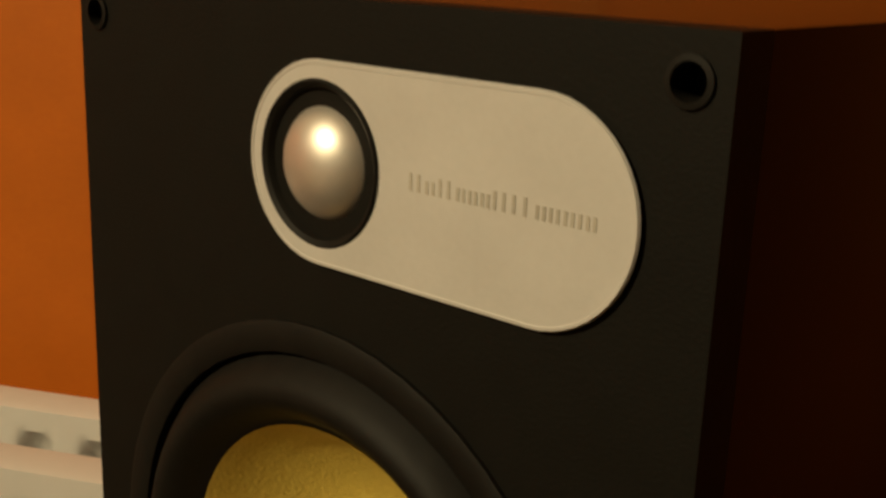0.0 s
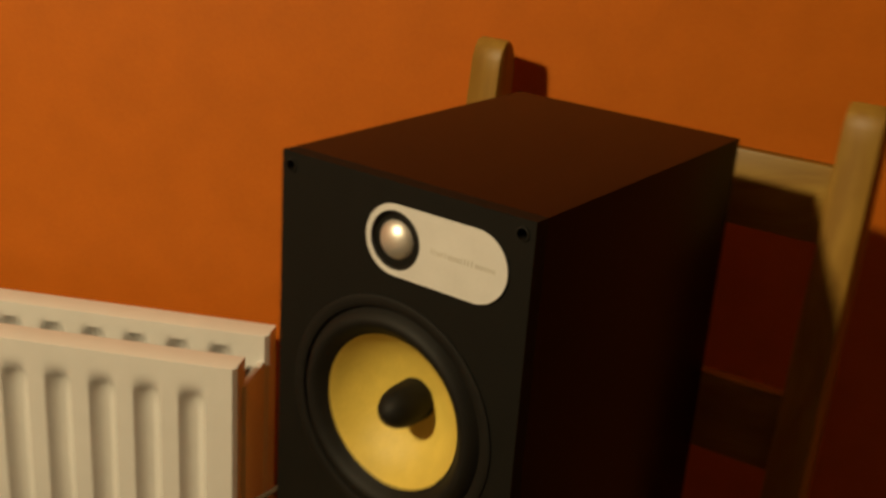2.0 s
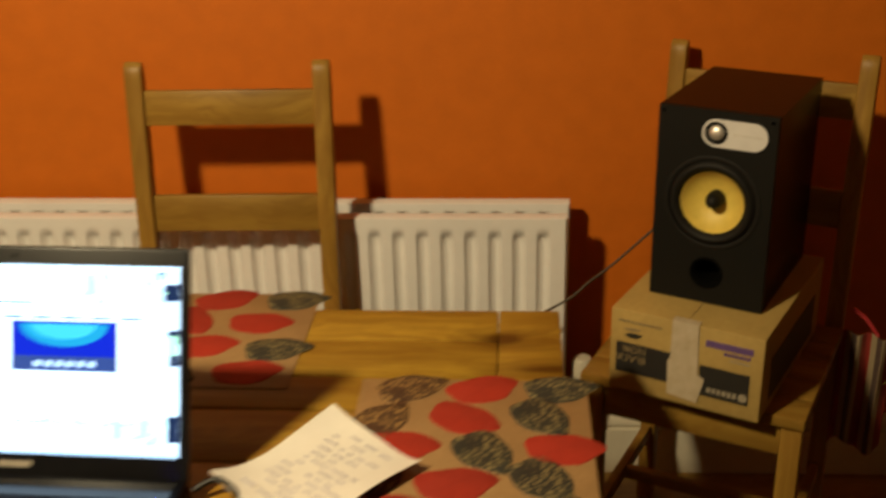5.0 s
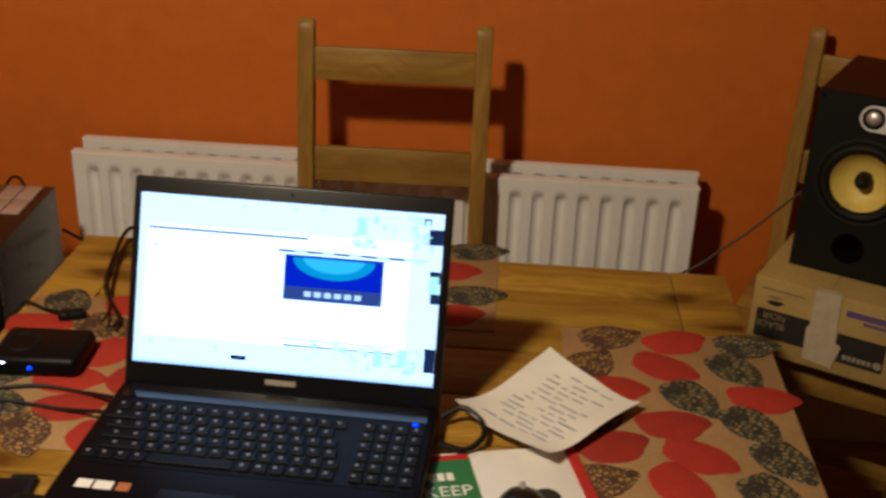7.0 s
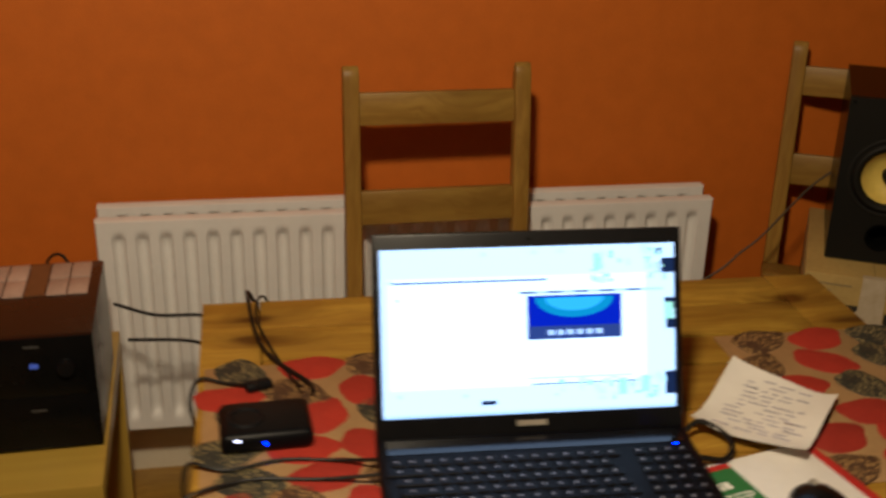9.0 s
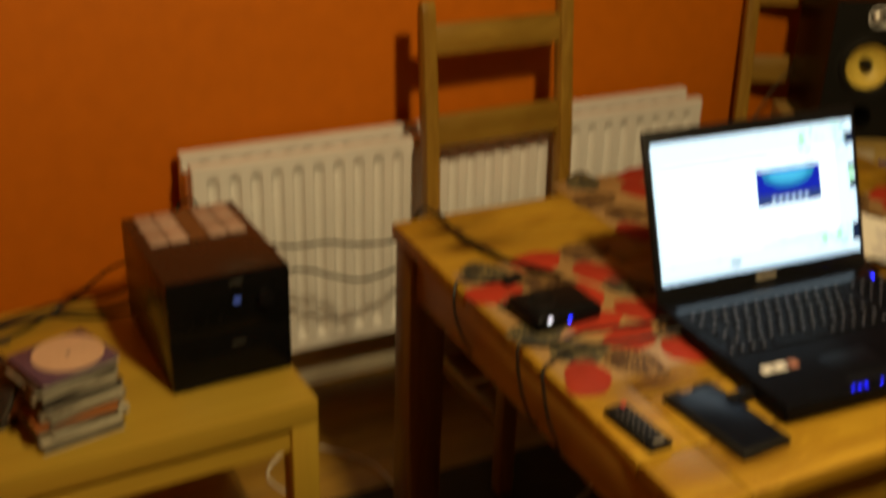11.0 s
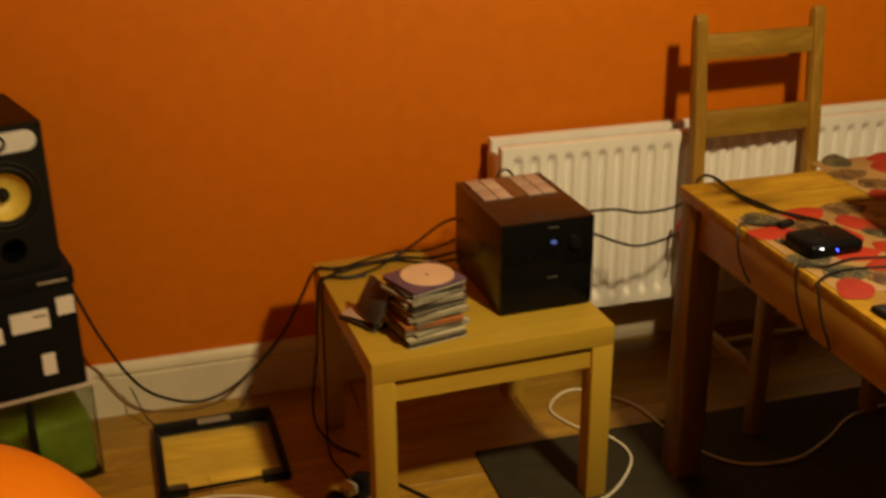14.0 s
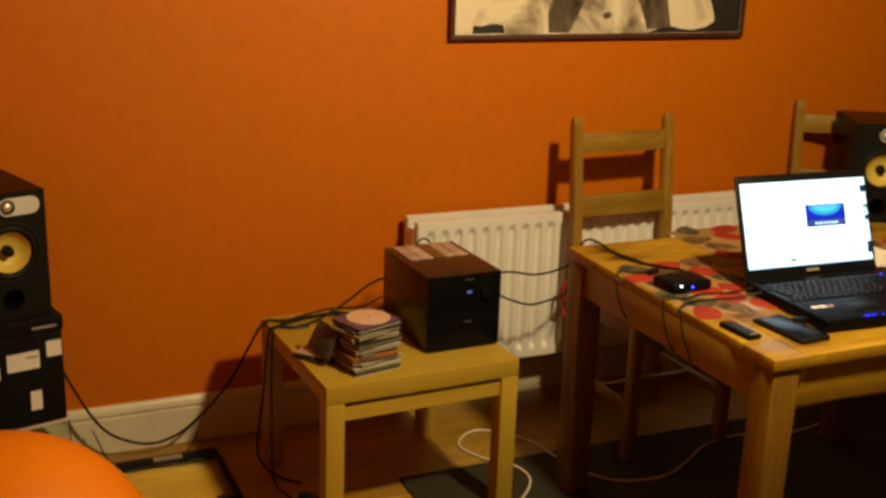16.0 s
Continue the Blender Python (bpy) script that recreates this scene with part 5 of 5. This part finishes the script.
cable([(-0.96, -0.09, 0.77), (-1.03, -0.07, Z0), (-1.12, -0.06, Z0), (-1.194, -0.09, Z0 + 0.003), (-1.204, -0.105, 0.735), (-1.201, -0.12, 0.69), (-1.19, -0.128, 0.655), (-1.180, -0.125, 0.63)], 0.0026, M_cable, "second black cable from the laptop over the table end")
cable([(-0.545, -0.04, 0.766), (-0.52, -0.03, 0.775), (-0.495, -0.045, 0.768), (-0.49, -0.075, 0.765), (-0.51, -0.10, 0.76), (-0.545, -0.1, 0.766)], 0.004, M_cable, "thick black cable looping at the laptop side")
ZL = LZ + 0.005
cable([(-1.60, 0.80, 0.60), (-1.64, 0.86, 0.56), (-1.70, 0.895, 0.50), (-1.76, 0.89, ZL), (-1.82, 0.835, ZL), (-1.887, 0.806, ZL), (-1.945, 0.815, ZL + 0.002), (-1.966, 0.83, 0.44), (-1.975, 0.86, 0.25), (-1.99, 0.88, 0.05), (-1.96, 0.80, 0.008), (-1.90, 0.72, 0.006)], 0.0036, M_cable, "black cable draped over the side table")
cable([(-1.59, 0.80, 0.51), (-1.67, 0.86, ZL), (-1.74, 0.885, ZL), (-1.807, 0.878, ZL), (-1.87, 0.868, ZL), (-1.925, 0.865, ZL + 0.001), (-1.957, 0.872, ZL + 0.003), (-1.972, 0.92, 0.43), (-1.99, 0.985, 0.345), (-2.05, 1.03, 0.21), (-2.16, 1.045, 0.09), (-2.26, 1.045, 0.047), (-2.35, 1.045, 0.066), (-2.43, 1.04, 0.13), (-2.505, 1.05, 0.27), (-2.58, 1.09, 0.45), (-2.66, 1.10, 0.60)], 0.0042, M_cable, "black loudspeaker cable sagging along the skirting board")
cable([(-1.60, 0.77, 0.50), (-1.68, 0.83, ZL), (-1.76, 0.868, ZL + 0.002), (-1.83, 0.862, ZL + 0.004), (-1.89, 0.845, ZL), (-1.94, 0.825, ZL), (-1.962, 0.80, 0.44), (-1.968, 0.79, 0.22), (-1.975, 0.75, 0.02), (-1.955, 0.66, 0.006), (-1.95, 0.60, 0.012)], 0.003, M_cable, "thin black cable hanging beside the side table")
cable([(-1.60, 0.83, 0.53), (-1.66, 0.90, 0.475), (-1.74, 0.925, ZL), (-1.81, 0.905, ZL), (-1.88, 0.865, ZL + 0.004), (-1.93, 0.83, ZL + 0.002), (-1.905, 0.80, ZL), (-1.85, 0.80, ZL)], 0.0028, M_cable, "thin black cable looped on the side table")
cable([(-1.45, 0.82, 0.66), (-1.472, 0.83, 0.695), (-1.495, 0.835, 0.69), (-1.51, 0.83, 0.66)], 0.003, M_cable, "short black cable looped behind the hi-fi")
cable([(-1.70, 0.30, 0.013), (-1.573, 0.405, 0.013), (-1.46, 0.36, 0.013), (-1.36, 0.375, 0.013), (-1.251, 0.494, 0.013), (-1.255, 0.60, 0.013), (-1.32, 0.69, 0.006), (-1.352, 0.80, 0.006), (-1.25, 0.875, 0.006), (-1.127, 0.757, 0.006), (-1.10, 0.60, 0.013), (-1.05, 0.455, 0.013), (-0.971, 0.39, 0.013), (-0.845, 0.381, 0.013), (-0.72, 0.44, 0.013), (-0.60, 0.515, 0.013), (-0.45, 0.54, 0.013), (-0.25, 0.50, 0.013), (0.0, 0.55, 0.013)], 0.0036, M_cablewhite, "white cable looping over the floor and rug")
cable([(-2.42, 0.50, 0.006), (-2.36, 0.60, 0.006), (-2.31, 0.648, 0.006), (-2.22, 0.635, 0.006), (-2.12, 0.585, 0.006), (-2.05, 0.50, 0.006), (-2.0, 0.40, 0.006)], 0.0034, M_cablewhite, "white cable lying on the laminate floor")
cable([(-1.97, 0.56, 0.012), (-1.92, 0.62, 0.02), (-1.87, 0.61, 0.008), (-1.815, 0.541, 0.006), (-1.747, 0.444, 0.006), (-1.68, 0.36, 0.006)], 0.004, M_cable, "black cable lying on the floor by the side table")
cable([(-2.45, 1.08, 0.10), (-2.40, 1.03, 0.006), (-2.30, 1.02, 0.006), (-2.18, 1.035, 0.006), (-2.13, 1.08, 0.05)], 0.002, M_cable, "thin dark wire along the skirting board")
strip = thing("power_strip", "dark multi-way power strip with plugs by the side table leg", "power strip", pose(-1.97, 0.53, 0.0, 0, 0, 40))
part("strip_body", a_box(-0.08, 0.08, -0.025, 0.025, 0, 0.03, bevel=0.006), M_plastic, strip)
for k in range(3):
    part("plug", a_box(-0.065 + k * 0.048, -0.03 + k * 0.048, -0.018, 0.018, 0.0302, 0.06, bevel=0.006), [M_plastic, M_valve, M_plastic][k], strip)

# ---- straw basket, and a plant by the wall ----
BK = pose(0.508, 0.372, 0)
basket = thing("straw_basket", "tall slim woven straw basket with a ribbed open rim", "basket", BK)
prof = [(0.0, 0.0), (0.084, 0.0), (0.089, 0.01)] + [(0.089, 0.01 + 0.63 * k / 16) for k in range(1, 17)] + [(0.088, 0.68), (0.084, 0.72), (0.077, 0.76), (0.070, 0.795), (0.068, 0.82), (0.071, 0.842), (0.069, 0.850), (0.064, 0.846), (0.060, 0.80), (0.062, 0.70), (0.0, 0.70)]
bm = lathe(prof, 96)
for v in bm.verts:
    a = math.atan2(v.co.y, v.co.x)
    weave = 0.012 * math.sin(a * 24) * min(max((v.co.z - 0.66) / 0.12, 0.3), 1)
    sx = 1 + weave * 2.2 + 0.03 * math.sin(a * 2 + 1) * v.co.z
    v.co.x *= sx
    v.co.y *= sx
    v.co.z += 0.016 * math.sin(a * 2 + 2.2) * max(v.co.z - 0.65, 0) / 0.18
part("wicker_wall", bm, M_straw, basket)
for z in (0.12, 0.36, 0.60):
    r = 0.0895
    part("wicker_band", lathe([(r, -0.010), (r + 0.005, -0.005), (r + 0.005, 0.005), (r, 0.010)], 40, at=(0, 0, z)), M_straw, basket)
POT = pose(0.82, 0.95, 0)
pot = thing("plant_pot", "dark brown clay pot standing by the wall", "pot", POT)
part("pot_wall", lathe([(0, 0), (0.075, 0), (0.10, 0.30), (0.108, 0.30), (0.108, 0.335), (0.097, 0.335), (0.092, 0.30), (0, 0.30)], 36), M_strip, pot)
plant = thing("potted_plant", "spiky green plant with arching blades in a clay pot", "plant", POT @ pose(0, 0, 0.301))
part("root_ball", lathe([(0, 0), (0.075, 0.0), (0.07, 0.05), (0.04, 0.075), (0, 0.08)], 20), M_straw, plant)
part("cane", tube([(0.02, 0, 0.06), (0.09, 0.01, 0.18), (0.17, 0.02, 0.30), (0.22, 0.03, 0.38)], 0.012), M_straw, plant)
random.seed(21)


def blade(tip, rise, width, root=(0, 0, 0.07)):
    """A long narrow folded leaf from the root to its tip."""
    bm = bmesh.new()
    a, c = Vector(root) + Vector((random.uniform(-0.02, 0.02), random.uniform(-0.02, 0.02), 0)), Vector(tip)
    b = (a + c) / 2 + Vector((0, 0, rise))
    side = (c - a).cross(Vector((0, 0, 1))).normalized()
    prev = None
    for k in range(13):
        t = k / 12
        p = a * (1 - t) ** 2 + b * 2 * t * (1 - t) + c * t * t
        wd = width * (1 - t) ** 0.6 + 0.0008
        cur = [bm.verts.new(p - side * wd + Vector((0, 0, wd * 0.4))), bm.verts.new(p), bm.verts.new(p + side * wd + Vector((0, 0, wd * 0.4))), bm.verts.new(p - Vector((0, 0, 0.0015)))]
        if prev:
            for i in range(4):
                j = (i + 1) % 4
                bm.faces.new((prev[i], prev[j], cur[j], cur[i]))
        prev = cur
    return bm


CANE = (0.22, 0.03, 0.38)
LOW = (0, 0, 0.07)
for tip, rise, wd, root in (
    ((-0.10, -0.06, 0.375), 0.05, 0.007, CANE), ((-0.07, -0.05, 0.33), 0.06, 0.005, CANE), ((-0.03, -0.06, 0.35), 0.05, 0.005, CANE),
    ((0.16, -0.2, 0.25), 0.1, 0.008, CANE), ((0.42, -0.1, 0.28), 0.12, 0.007, CANE), ((0.36, 0.12, 0.32), 0.12, 0.007, CANE), ((0.05, 0.16, 0.36), 0.1, 0.006, CANE),
    ((-0.215, -0.15, 0.17), 0.09, 0.007, LOW), ((-0.17, -0.11, 0.19), 0.08, 0.006, LOW), ((-0.13, -0.04, 0.26), 0.08, 0.005, LOW),
    ((0.13, -0.09, 0.23), 0.08, 0.014, LOW), ((0.17, -0.04, 0.20), 0.06, 0.015, LOW), ((0.11, -0.14, 0.2), 0.07, 0.013, LOW),
):
    lean = Vector((-0.11, -0.06, 0)) if tip[0] < 0 else Vector()
    part("blade", blade(Vector(tip) + lean, rise, wd, root), M_leaf, plant)

# ---- floor planks ----
random.seed(2)
cut = {}
y, r = WALL + 0.09, 0
while y > NEAR + 0.05:
    x = LEFT + (0.0, 0.43, 0.86)[r % 3] - 0.3
    while x < RIGHT + 0.6:
        a, b = max(x - 0.6385, LEFT), min(x + 0.6385, RIGHT)
        if b - a > 0.05:
            size = round(b - a, 3)
            if size not in cut:
                cut[size] = to_mesh("plank", a_box(-size / 2, size / 2, -0.0945, 0.0945, -0.0028, 0.0, bevel=0.0005, seg=1), M_floor)
            p = new("plank", cut[size])
            p.parent = floor
            p.matrix_basis = pose((a + b) / 2, y, 0.0, 0, 0, random.choice((0, 180)))
        x += 1.28
    y -= 0.19
    r += 1
